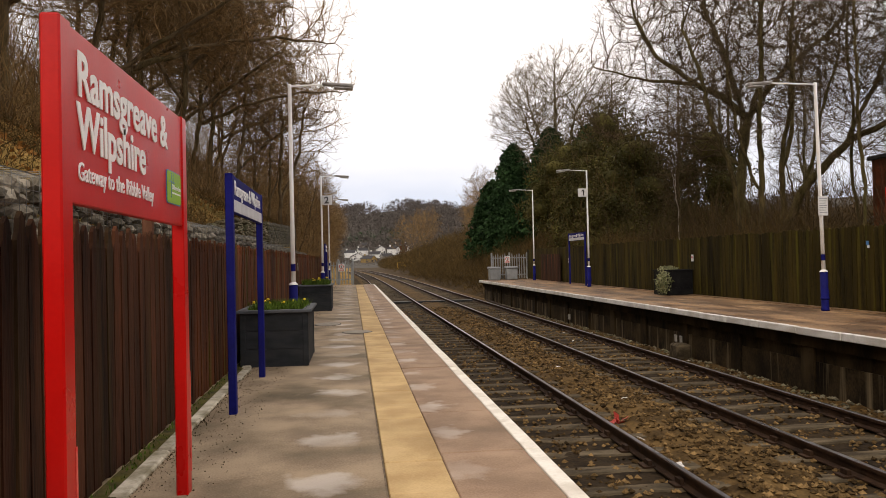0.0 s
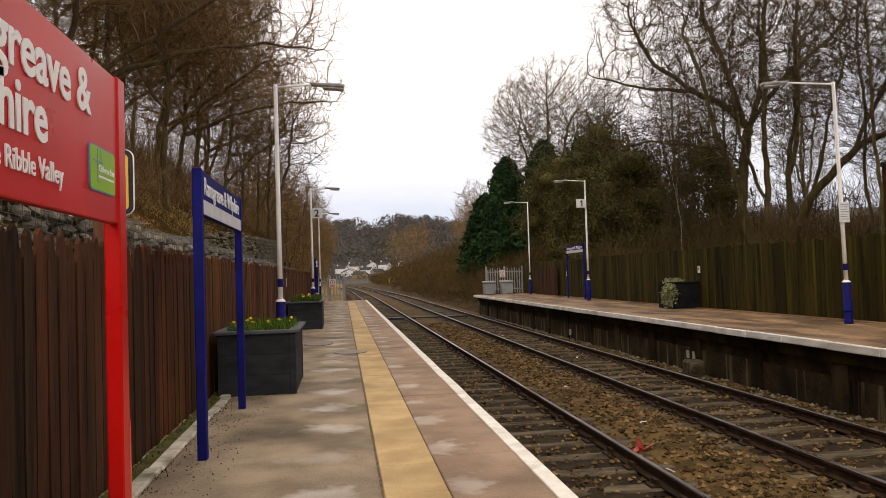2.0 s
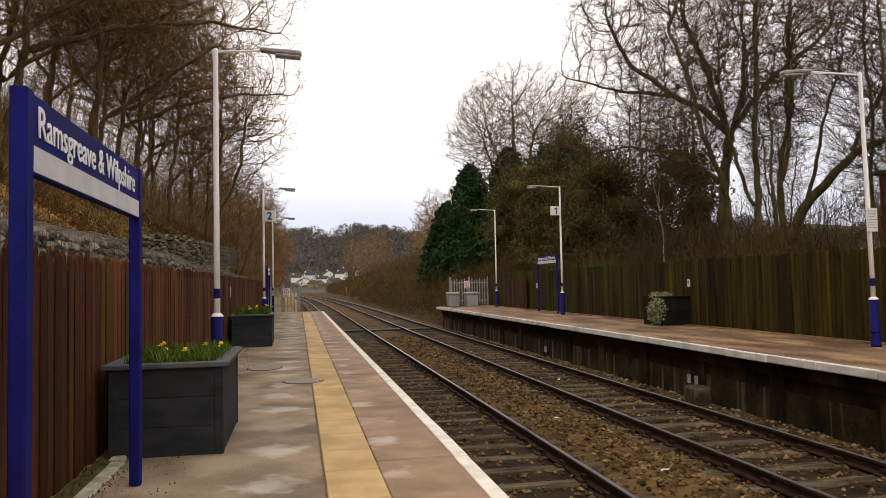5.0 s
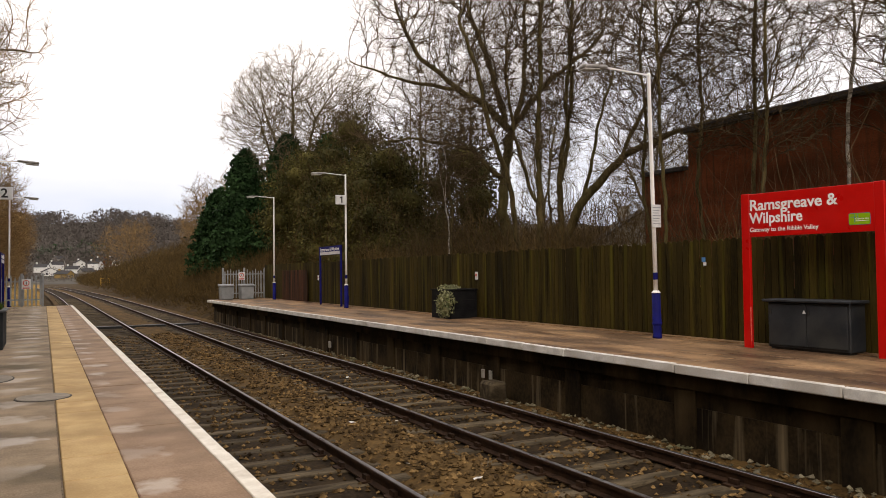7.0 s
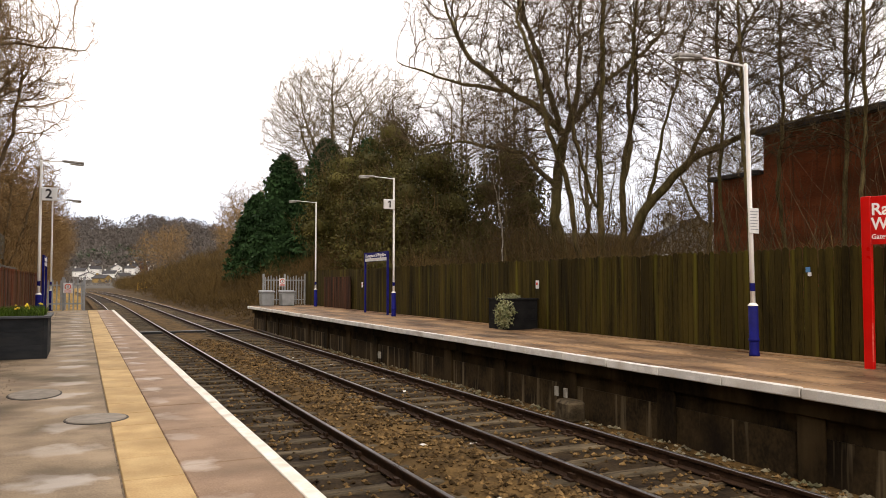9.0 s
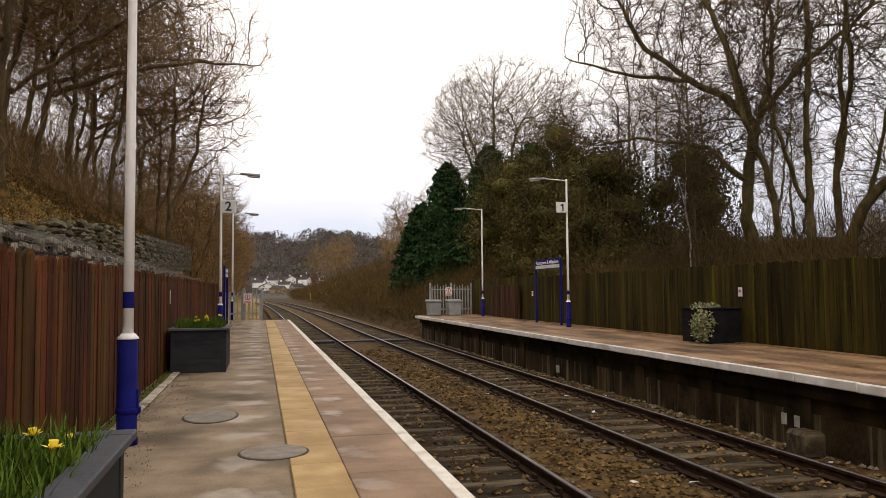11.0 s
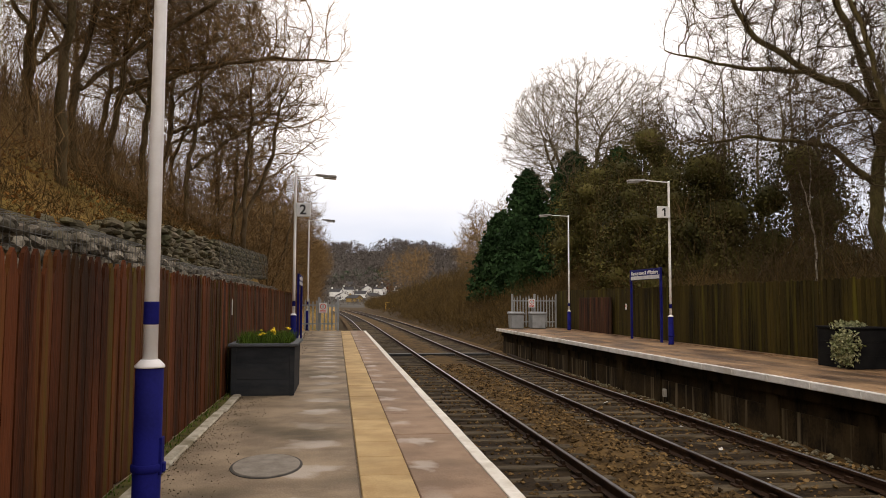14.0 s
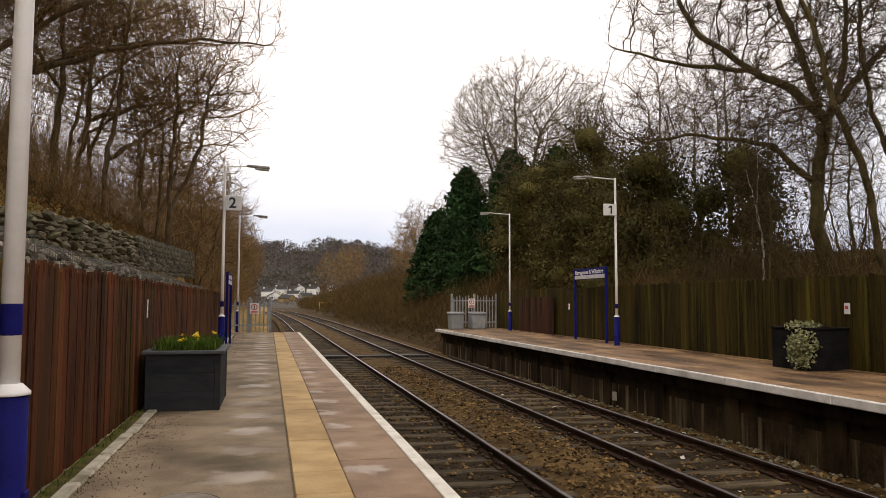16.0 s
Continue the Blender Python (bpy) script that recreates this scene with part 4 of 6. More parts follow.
for y, z, a in ((17.3, 0.86, "white"), ):
    s = thing("small_notice", "narrow white strip fixed to the red-brown fence", "notice", group="fence notices")
    part("plate", boxm(-1.333, -1.325, 18.75, 18.79, 0.98, 1.18), M_PLATE, s)


tag = thing("small_notice", "small blue and white tag fixed to the mossy fence", "notice", group="fence notices")
part("plate", boxm(10.115, 10.125, 13.72, 13.80, 1.28, 1.36, bevel=0.002), M_RIM, tag, "blue upper half")
part("print_bar", boxm(10.112, 10.122, 13.70, 13.76, 1.22, 1.278), M_PLATE, tag, "white lower half")


# ---- stone walls on the bank ----
ICO = []
for s_ in (-1, 1):
    for t_ in (-1.618, 1.618):
        ICO += [(0, s_, t_), (s_, t_, 0), (t_, 0, s_)]
ico_bm = bmesh.new()
for co_ in ICO:
    ico_bm.verts.new(Vector(co_).normalized())
bmesh.ops.convex_hull(ico_bm, input=ico_bm.verts)
ico_bm.verts.index_update()
ICO_V, ICO_F = [v.co.copy() for v in ico_bm.verts], [tuple(v.index for v in f.verts) for f in ico_bm.faces]
ico_bm.free()


def stone_block(name, x0, x1, y0, y1, z0, z1, size, mat, seed, parent, flat=1.0):
    """Rubble packed in rough courses: lumpy stones turned at random, on the face and the top."""
    r = random.Random(seed)
    vs, fs = [], []
    rows, cols, deep = max(1, round((z1 - z0) / (size * flat))), max(1, round((y1 - y0) / (size * 1.15))), max(1, round((x1 - x0) / size))
    for k in range(rows):
        for j in range(cols):
            for i in range(deep):
                if i < deep - 1 and k < rows - 1:
                    continue
                c = Vector((x0 + (x1 - x0) * (i + 0.5) / deep + r.uniform(-0.3, 0.2) * size, y0 + (y1 - y0) * (j + 0.5 * (k % 2)) / cols + r.uniform(-0.3, 0.3) * size, z0 + (z1 - z0) * (k + 0.5) / rows + r.uniform(-0.25, 0.25) * size * flat))
                s = size * r.uniform(0.42, 0.78)
                turn = Euler((r.uniform(-0.4, 0.4), r.uniform(-0.4, 0.4), r.uniform(0, 6.3))).to_matrix()
                sx, sy, sz = s * r.uniform(0.7, 1.1), s * r.uniform(0.8, 1.35), s * flat * r.uniform(0.7, 1.05)
                b = len(vs)
                for v in ICO_V:
                    q = r.uniform(0.78, 1.15)
                    w = turn @ Vector((v.x * sx * q, v.y * sy * q, v.z * sz * q))
                    vs.append((c.x + w.x, c.y + w.y, c.z + w.z))
                fs += [tuple(b + t for t in f) for f in ICO_F]
    ob = link(name, mesh_of(name, vs, fs, mat), parent)
    ob["kind"] = "stuff"
    return ob


def wire_cage(x0, x1, y0, y1, z0, z1, parent, pitch=0.1):
    vs, fs = [], []

    def wire(p, q, w=0.002):
        p, q = Vector(p), Vector(q)
        d = (q - p).normalized()
        u = d.cross(Vector((1, 0.3, 0.2))).normalized() * w
        v = d.cross(u).normalized() * w
        b = len(vs)
        for e in (p, q):
            vs.extend([tuple(e + u), tuple(e + v), tuple(e - u - v)])
        fs.extend([(b, b + 1, b + 4, b + 3), (b + 1, b + 2, b + 5, b + 4), (b + 2, b, b + 3, b + 5)])
    n = round((y1 - y0) / pitch)
    for i in range(n + 1):
        y = y0 + (y1 - y0) * i / n
        wire((x1, y, z0), (x1, y, z1))
        wire((x0, y, z1), (x1, y, z1))
    for i in range(round((z1 - z0) / pitch) + 1):
        z = z0 + pitch * i
        wire((x1, y0, z), (x1, y1, z))
    for i in range(round((x1 - x0) / pitch) + 1):
        x = x0 + pitch * i
        wire((x, y0, z1), (x, y1, z1))
    return link("wire_cage", mesh_of("wire_cage", vs, fs, M_WIRE), parent)


g0 = thing("gabion_basket", "wire gabion basket filled with grey rubble behind the fence", "gabion", pose(-1.95, -1.0, 0.79), group="gabions by the fence")
stone_block("stone_fill", -0.55, 0, 0, 2, 0.0, 0.97, 0.105, M_GABION, 41, g0, 0.8)
wire_cage(-0.57, 0.02, 0, 2, 0.0, 1.0, g0)
for k in range(1, 19):
    copy_thing(g0, pose(-1.95 - 0.012 * k + rng.uniform(-0.03, 0.03), -1.0 + 2.02 * k, 0.79 - 0.009 * k + rng.uniform(-0.04, 0.03), 0, 0, rng.uniform(-1, 1)))
# upper wall: bare dry stone first, then caged gabions, climbing slightly
for k in range(7):
    y = 16.6 + 1.9 * k
    d = thing("dry_stone_wall", "dark mossy dry stone retaining wall on the bank", "stone wall", group="dry stone walls")
    t = wall_top(y + 0.9)
    stone_block("stones", -3.6, -3.2, y, y + 1.9, t - 0.95, t + 0.03, 0.20, M_DRY, 50 + k, d, 0.55)
g1 = thing("gabion_basket", "wire gabion basket of grey stone stacked on the bank", "gabion", pose(-3.2, 29.9, wall_top(31) - 1.0), group="gabions on the bank")
stone_block("stone_fill", -0.6, 0, 0, 2, 0, 1.02, 0.15, M_DRY, 43, g1)
wire_cage(-0.62, 0.02, 0, 2, 0, 1.04, g1)
for k in range(1, 7):
    copy_thing(g1, pose(-3.2, 29.9 + 2.02 * k, wall_top(31 + 2 * k) - 1.0))


# ---- trees ----
def limb_path(points, step):
    """Evenly spaced points along a bent limb."""
    out = [np.array(points[0], float)]
    for a, b in zip(points, points[1:]):
        a, b = np.array(a, float), np.array(b, float)
        n = max(1, round(float(np.linalg.norm(b - a)) / step))
        out += [a + (b - a) * (i + 1) / n for i in range(n)]
    for i in range(1, len(out) - 1):
        out[i] = out[i] + step * np.array((0.22 * math.sin(0.43 * i + 3 * points[-1][0]) + 0.10 * math.sin(1.7 * i), 0.22 * math.sin(0.37 * i + 2 * points[-1][1] + 1), 0.10 * math.sin(1.3 * i + points[-1][2])))
    return out


def grow(seed, limbs, lobes, count, step, kill, lift=0.08, crook=0.16, stout=()):
    """A branching skeleton: limbs reach towards points strewn through the lobes of the crown until all are reached."""
    r = np.random.default_rng(seed)
    size = np.array([l[3] * l[4] * l[5] for l in lobes], float)
    pts = []
    for l, share in zip(lobes, size / size.sum()):
        n = max(6, int(count * share))
        d = r.normal(size=(n, 3))
        d /= np.linalg.norm(d, axis=1)[:, None]
        ragged = 0.82 + 0.18 * np.sin(3.1 * d[:, :1] + 4.3 * d[:, 1:2] * d[:, 2:] + seed)
        pts.append(np.array(l[:3]) + d * np.array(l[3:6]) * (r.random((n, 1)) ** 0.42) * ragged)
    goal = np.concatenate(pts)
    place, parent, girth = [], [], []
    for which, limb in enumerate(limbs):
        path = limb_path(limb, step)
        if place:
            gap = np.linalg.norm(np.array(place) - path[0], axis=1)
            last = int(gap.argmin())
        else:
            last = -1
        for i, p in enumerate(path):
            girth.append(stout[which] * (1 - 0.8 * i / len(path)) if which < len(stout) else 0.0)
            place.append(p)
            parent.append(last)
            last = len(place) - 1
    spawned, woody = [0] * len(place), len(place)
    dist = np.linalg.norm(goal[:, None] - np.array(place)[None], axis=2)
    near, gap = dist.argmin(axis=1), dist.min(axis=1)
    for _ in range(130):
        keep = gap > kill
        goal, near, gap = goal[keep], near[keep], gap[keep]
        if not len(goal) or len(place) > 9000:
            break
        pos = np.array(place)
        pull = goal - pos[near]
        pull /= np.maximum(1e-6, np.linalg.norm(pull, axis=1))[:, None]
        fresh, dead = [], []
        for i in np.unique(near):
            if spawned[i] > 3:
                dead.append(i)
                continue
            d = pull[near == i].mean(axis=0)
            back = pos[i] - pos[parent[i]] if parent[i] >= 0 else np.array((0, 0, step))
            d = d / max(1e-6, np.linalg.norm(d)) + 0.45 * back / max(1e-6, np.linalg.norm(back)) + r.normal(0, crook, 3) + np.array((0, 0, lift))
            spawned[i] += 1
            fresh.append(pos[i] + d / np.linalg.norm(d) * step)
            parent.append(int(i))
            spawned.append(0)
        if dead:
            keep = ~np.isin(near, dead)
            goal, near, gap = goal[keep], near[keep], gap[keep]
        if not fresh or not len(goal):
            break
        dist = np.linalg.norm(goal[:, None] - np.array(fresh)[None], axis=2)
        k, m = dist.argmin(axis=1), dist.min(axis=1)
        closer = m < gap
        near[closer], gap[closer] = k[closer] + len(place), m[closer]
        place += fresh
    return np.array(place), np.array(parent), woody, np.array(girth)


def unit(v):
    return v / np.maximum(1e-9, np.linalg.norm(v, axis=1))[:, None]


def prisms(p, q, rp, rq, dp, dq, sides):
    """Open tapering tubes from p to q, one per row."""
    ref = np.array((0.31, 0.77, 0.55))
    n = len(p)
    vs = np.empty((n, 2, sides, 3))
    for e, (c, rad, d) in enumerate(((p, rp, dp), (q, rq, dq))):
        u = unit(np.cross(d, ref))
        v = np.cross(d, u)
        for k in range(sides):
            a = 2 * math.pi * k / sides
            vs[:, e, k] = c + (u * math.cos(a) + v * math.sin(a)) * rad[:, None]
    base = (np.arange(n) * 2 * sides)[:, None]
    fs = [np.concatenate([base + k, base + (k + 1) % sides, base + sides + (k + 1) % sides, base + sides + k], axis=1) for k in range(sides)]
    return vs.reshape(-1, 3), np.concatenate(fs).tolist()


def spikes(p, d, length, rad):
    """Thin three-sided twigs that end in a point."""
    u = unit(np.cross(d, np.array((0.53, 0.21, 0.82))))
    v = np.cross(d, u)
    ring = [p + (u * math.cos(a) + v * math.sin(a)) * rad[:, None] for a in (0, 2.09, 4.19)]
    vs = np.stack(ring + [p + d * length[:, None]], axis=1).reshape(-1, 3)
    base = (np.arange(len(p)) * 4)[:, None]
    return vs, np.concatenate([base + np.array(((k, (k + 1) % 3, 3),)) for k in range(3)]).tolist()


def joined(name, pieces, mat, soft):
    vs, fs, n = [], [], 0
    for v, f in pieces:
        if len(v):
            vs.append(v)
            fs += [[i + n for i in q] for q in f]
            n += len(v)
    return mesh_of(name, np.concatenate(vs).tolist(), fs, mat, soft)


def tree_meshes(name, seed, limbs, lobes, count, step, kill, tip, power, twig, twig_mat, bark=None, thick=0.035, per=2, side=2, lift=0.08, stout=(), rise=0.22):
    """Bark mesh (stems and main limbs) and crown mesh (branches and fine twigs) of a bare tree."""
    pos, par, woody, girth = grow(seed, limbs, lobes, count, step, kill, lift, 0.16, stout)
    r = np.random.default_rng(seed + 500)
    n = len(pos)
    load = np.zeros(n)
    heavy = np.full(n, -1)
    for i in range(n - 1, -1, -1):
        load[i] = max(load[i], 1.0)
        if par[i] >= 0:
            load[par[i]] += load[i]
            if heavy[par[i]] < 0 or load[i] > load[heavy[par[i]]]:
                heavy[par[i]] = i
    rad = tip * (load / 1.0) ** (1 / power)
    rad[:woody] = np.maximum(rad[:woody], girth)
    root = par < 0
    step_dir = np.where(root[:, None], np.array((0, 0, 1.0)), pos - pos[np.maximum(par, 0)])
    step_dir = unit(step_dir)
    rad[root] *= 1.25
    kid = np.nonzero(~root)[0]
    main = heavy[par[kid]] == kid
    start_r = np.where(main, rad[par[kid]], np.minimum(rad[kid] * 1.1, rad[par[kid]]))
    start_d = np.where(main[:, None], step_dir[par[kid]], step_dir[kid])
    bits_a, bits_b = [], []
    for lo, hi, sides, store in ((0.09, 9, 9, bits_a), (thick, 0.09, 6, bits_a), (0.0, thick, 3, bits_b)):
        grade = np.where(kid < woody, np.maximum(rad[kid], thick), rad[kid])
        s = (grade >= lo) & (grade < hi)
        if s.any():
            k = kid[s]
            store.append(prisms(pos[par[k]], pos[k], start_r[s], rad[k], start_d[s], step_dir[k], sides))
    tips = np.nonzero((rad < tip * 2.6) & ~root)[0]
    k = np.repeat(tips, per)
    d = unit(step_dir[k] * 0.8 + r.normal(0, 0.42, (len(k), 3)) + np.array((0, 0, rise)))
    ln = twig * r.uniform(0.45, 1.25, len(k))
    p = pos[k] - step_dir[k] * (step * r.random((len(k), 1)))
    bits_b.append(spikes(p, d, ln, np.full(len(k), tip * 0.85)))
    k2 = np.repeat(np.arange(len(k)), side)
    q = p[k2] + d[k2] * (ln[k2] * r.uniform(0.25, 0.8, len(k2)))[:, None]
    d2 = unit(d[k2] + r.normal(0, 0.5, (len(k2), 3)) + np.array((0, 0, 0.15)))
    bits_b.append(spikes(q, d2, ln[k2] * r.uniform(0.3, 0.6, len(k2)), np.full(len(k2), tip * 0.7)))
    return joined(name + "_trunk", bits_a, bark or M_BARK, True), joined(name + "_crown", bits_b, twig_mat, False)


def plant_tree(meshes, m, label, group=""):
    t = thing("tree", label, "tree", m, group)
    link("trunk", meshes[0], t, "grey-olive bark")
    link("crown", meshes[1], t, "bare leafless twigs")
    return t


# two great trees behind the far platform
big_a = tree_meshes("great_tree", 7, [
    ((0, 0, -0.2), (-0.05, 0, 1.6), (-0.40, 0.2, 3.4), (-0.30, 0.2, 5.0), (-0.05, 0, 6.6)),
    ((-0.05, 0, 6.4), (-0.8, 0.5, 7.6), (-1.9, 1.2, 8.3), (-3.0, 2.0, 9.6), (-3.7, 2.4, 11.2)),
    ((-1.9, 1.2, 8.3), (-3.6, 2.4, 8.7), (-5.4, 3.6, 9.6)), ((-0.3, 0.1, 6.9), (-0.7, 0.4, 9.0), (-1.3, 1.1, 11.5)), ((0.1, -0.1, 7.0), (1.3, -0.9, 8.6), (2.8, -1.8, 10.0)),
    ((-0.05, 0, 6.6), (0.4, -0.3, 8.2), (0.3, -0.4, 10.4)),
    ((-0.32, 0.2, 4.6), (-1.4, 0.9, 5.9), (-3.4, 2.2, 6.4), (-4.6, 2.8, 6.2))],
    [(-1.2, 0.8, 11.0, 7.2, 7.0, 5.6), (-4.2, 2.8, 6.9, 3.6, 3.4, 1.7), (2.5, -1.5, 8.5, 4.0, 4.0, 2.5)], 6200, 0.25, 0.38, 0.0098, 2.4, 0.85, M_TWIG, per=2, side=1, stout=(0.34, 0.16, 0.09, 0.11, 0.12, 0.14, 0.11))
plant_tree(big_a, pose(16.3, 29.0, 0.1), "great bare tree with a long arching limb")
big_b = tree_meshes("stooled_tree", 8, [
    ((0, 0, -0.2), (-0.1, 0.1, 3.0), (-0.05, 0.1, 6.5), (0.15, 0, 10.0)),
    ((0.3, -0.2, -0.2), (0.4, -0.25, 3.2), (0.7, -0.5, 6.5), (0.9, -0.4, 9.5)),
    ((-0.3, 0.2, -0.2), (-0.75, 0.5, 3.0), (-1.5, 1.0, 6.5), (-2.0, 1.5, 9.0)),
    ((0.15, -0.1, -0.2), (0.35, -0.2, 1.6), (0.9, -0.6, 3.0), (2.0, -1.3, 4.5), (3.4, -2.2, 5.2), (5.6, -3.6, 5.9)),
    ((0.9, -0.6, 3.0), (1.3, -0.8, 4.6), (1.9, -1.2, 7.6)),
    ((-0.1, 0.1, 3.0), (-0.7, 0.6, 5.2), (-1.0, 0.4, 8.2)),
    ((0.4, -0.25, 3.2), (1.1, 0.2, 5.6), (1.5, 0.5, 8.6)),
    ((2.0, -1.3, 4.5), (2.8, -1.6, 6.4), (3.4, -2.4, 8.6))],
    [(0.4, 0.2, 8.8, 4.6, 4.6, 5.0), (4.4, -2.8, 7.2, 3.8, 3.4, 2.7), (-1.6, 1.0, 5.4, 2.8, 2.8, 2.2)], 6000, 0.23, 0.34, 0.0090, 2.4, 0.8, M_TWIG, per=2, side=1, stout=(0.13, 0.12, 0.08, 0.19, 0.07, 0.055, 0.055, 0.07))
plant_tree(big_b, pose(13.4, 23.0, 0.1), "bare multi-stemmed tree with upright mossy stems behind the fence")
tall1 = tree_meshes("dome_tree", 13, [
    ((0, 0, -0.2), (0.1, 0, 3.0), (0.1, 0.1, 6.0), (0.0, 0, 9.0), (0, 0.2, 12)),
    ((0.1, 0, 3.0), (-1.2, -0.6, 5.5), (-2.6, -1.2, 8.5)), ((0.1, 0, 3.4), (1.3, 0.7, 6.0), (2.6, 1.2, 9.0)), ((0.1, 0.1, 4.2), (0.6, -1.3, 7.0), (1.2, -2.4, 10.0)), ((0.1, 0.1, 4.6), (-0.8, 1.3, 7.5), (-1.4, 2.4, 10.5))],
    [(-0.3, 0, 9.8, 7.4, 7.4, 6.6)], 7000, 0.34, 0.40, 0.0130, 2.5, 1.0, M_TWIG_G, per=2, side=1, lift=0.28, stout=(0.28, 0.14, 0.13, 0.12, 0.12))
tall3 = tree_meshes("upright_tree", 15, [((0, 0, -0.2), (0.2, 0, 4.0), (0.1, 0.2, 9.0), (0.3, 0, 13)), ((0.2, 0, 2.6), (1.0, -0.6, 6.0), (1.5, -0.9, 10.5)), ((0.2, 0, 2.0), (-0.9, 0.5, 6.0), (-1.5, 0.9, 10.0))],
    [(0, 0, 9.2, 3.6, 3.6, 6.2)], 1900, 0.33, 0.42, 0.0120, 2.5, 1.0, M_TWIG_G, per=2, side=1, lift=0.3, stout=(0.16, 0.10, 0.10))
tall2 = tree_meshes("slim_tree", 17, [((0, 0, -0.2), (0.15, 0.1, 3.0), (0.05, 0.2, 6.5), (0.2, 0.1, 10.2))], [(0.1, 0.1, 7.2, 2.0, 2.0, 4.4)], 1000, 0.22, 0.31, 0.0068, 2.75, 0.8, M_TWIG, per=2, side=1, lift=0.4, stout=(0.05,))
birch = tree_meshes("birch_tree", 18, [((0, 0, -0.2), (0.1, 0.15, 3.0), (0.3, 0.1, 6.0), (0.35, 0.1, 9.4)), ((0.3, 0.1, 5.6), (0.8, -0.5, 8.0))], [(0.2, 0.1, 7.6, 1.6, 1.6, 3.0)], 500, 0.22, 0.34, 0.0055, 2.2, 0.7, M_TWIG, M_BIRCH, thick=0.028, per=2, side=2, lift=0.25)
mid1 = tree_meshes("bank_tree", 19, [((0, 0, -0.3), (0.3, 0, 2.2), (0.5, 0.1, 4.6), (0.9, 0, 7.0)), ((0.35, 0, 2.6), (2.0, 0.6, 3.5), (4.2, 1.4, 4.1), (6.0, 2.2, 4.3)), ((0.5, 0.1, 3.8), (1.9, -0.6, 5.2), (3.6, -1.2, 6.2))],
    [(1.2, 0, 6.0, 3.6, 3.6, 3.4), (4.2, 1.5, 4.8, 2.9, 2.4, 1.5), (-1.2, 0, 4.5, 2.4, 2.8, 2.4)], 2100, 0.26, 0.35, 0.0090, 2.6, 0.85, M_TWIG_L, M_BARK_L, side=1, lift=0.0, rise=0.08, stout=(0.11, 0.09, 0.06))
mid2 = tree_meshes("bank_tree_two", 23, [((0, 0, -0.3), (0.1, 0.1, 2.4), (0.5, 0.2, 5.0), (0.6, 0.1, 7.8)), ((0.2, 0.1, 2.0), (1.6, 0.7, 3.4), (3.6, 1.4, 4.8))],
    [(0.9, 0.2, 6.2, 3.4, 3.4, 3.6), (3.2, 1.2, 5.0, 2.4, 2.2, 1.8)], 2100, 0.26, 0.35, 0.0090, 2.6, 0.85, M_TWIG_L, M_BARK_L, side=1, lift=0.0, rise=0.08, stout=(0.10, 0.07))
mid3 = tree_meshes("bank_tree_three", 29, [((0, 0, -0.3), (0.2, -0.1, 2.6), (0.1, 0, 5.6), (0.4, 0, 8.6)), ((0.2, -0.1, 2.6), (-0.9, -0.6, 4.8), (-1.4, -1.0, 7.0)), ((0.15, 0, 3.6), (1.4, 0.6, 5.0), (3.2, 0.9, 6.0))],
    [(0.6, 0, 6.6, 3.4, 3.4, 3.8)], 2100, 0.26, 0.35, 0.0090, 2.6, 0.85, M_TWIG_L, M_BARK_L, side=1, lift=0.0, rise=0.08, stout=(0.11, 0.06, 0.06))
far1 = tree_meshes("cutting_tree", 37, [((0, 0, -0.3), (0.2, 0, 3.0), (0.3, 0.1, 6.5)), ((0.1, 0, 1.2), (1.2, 0.3, 4.0), (1.8, 0.5, 6.5))], [(0.6, 0.1, 5.6, 2.9, 2.9, 4.0)], 1000, 0.36, 0.46, 0.0145, 2.6, 1.05, M_TWIG_L, M_BARK_L, thick=0.05, side=1)
far2 = tree_meshes("cutting_tree_two", 39, [((0, 0, -0.3), (0.0, 0.2, 3.0), (-0.1, 0.1, 7.0)), ((0, 0.1, 1.6), (0.8, -0.8, 4.5), (1.2, -1.3, 7.0))], [(0.2, -0.1, 5.4, 2.6, 2.9, 3.9)], 1000, 0.36, 0.46, 0.0145, 2.6, 1.05, M_TWIG_L, M_BARK_L, thick=0.05, side=1)

R_LABEL = "bare leafless tree in the wooded strip behind the far platform"
for meshes, x, y, s, turn in ((tall2, 12.4, 17.0, 0.95, 0), (tall2, 11.7, 25.5, 0.6, 80), (tall2, 13.9, 12.4, 1.0, 220), (tall2, 13.6, 15.2, 0.9, 160), (tall2, 13.4, 18.4, 0.95, 75), (tall2, 15.0, 13.2, 1.0, 20), (tall2, 14.9, 11.2, 0.8, 100), (tall2, 14.4, 10.4, 1.0, 33), (tall2, 15.0, 18.2, 1.0, 140), (tall2, 14.6, 16.4, 1.05, 190),
                              (tall1, 16.8, 60.0, 0.98, 0), (tall3, 21.5, 59.0, 0.95, 130), (tall3, 24.5, 54.0, 0.95, 250), (tall3, 25.0, 47.0, 0.88, 60), (tall3, 21.0, 44.0, 0.72, 10), (tall3, 28.5, 44.0, 0.85, 120), (tall1, 30.5, 36.0, 0.62, 200), (tall3, 23.0, 36.0, 0.62, 320)):
    plant_tree(meshes, pose(x, y, terrain(x, y) - 0.1, 0, 0, turn) @ Matrix.Scale(s, 4), R_LABEL, "far side trees")
plant_tree(birch, pose(14.5, 13.9, terrain(14.5, 13.9) - 0.1), "slim silver birch with pale bark before the brick building", "far side trees")
plant_tree(birch, pose(12.0, 26.2, terrain(12.0, 26.2) - 0.1, 0, 0, 140) @ Matrix.Scale(0.6, 4), "slim silver birch with pale bark behind the fence", "far side trees")
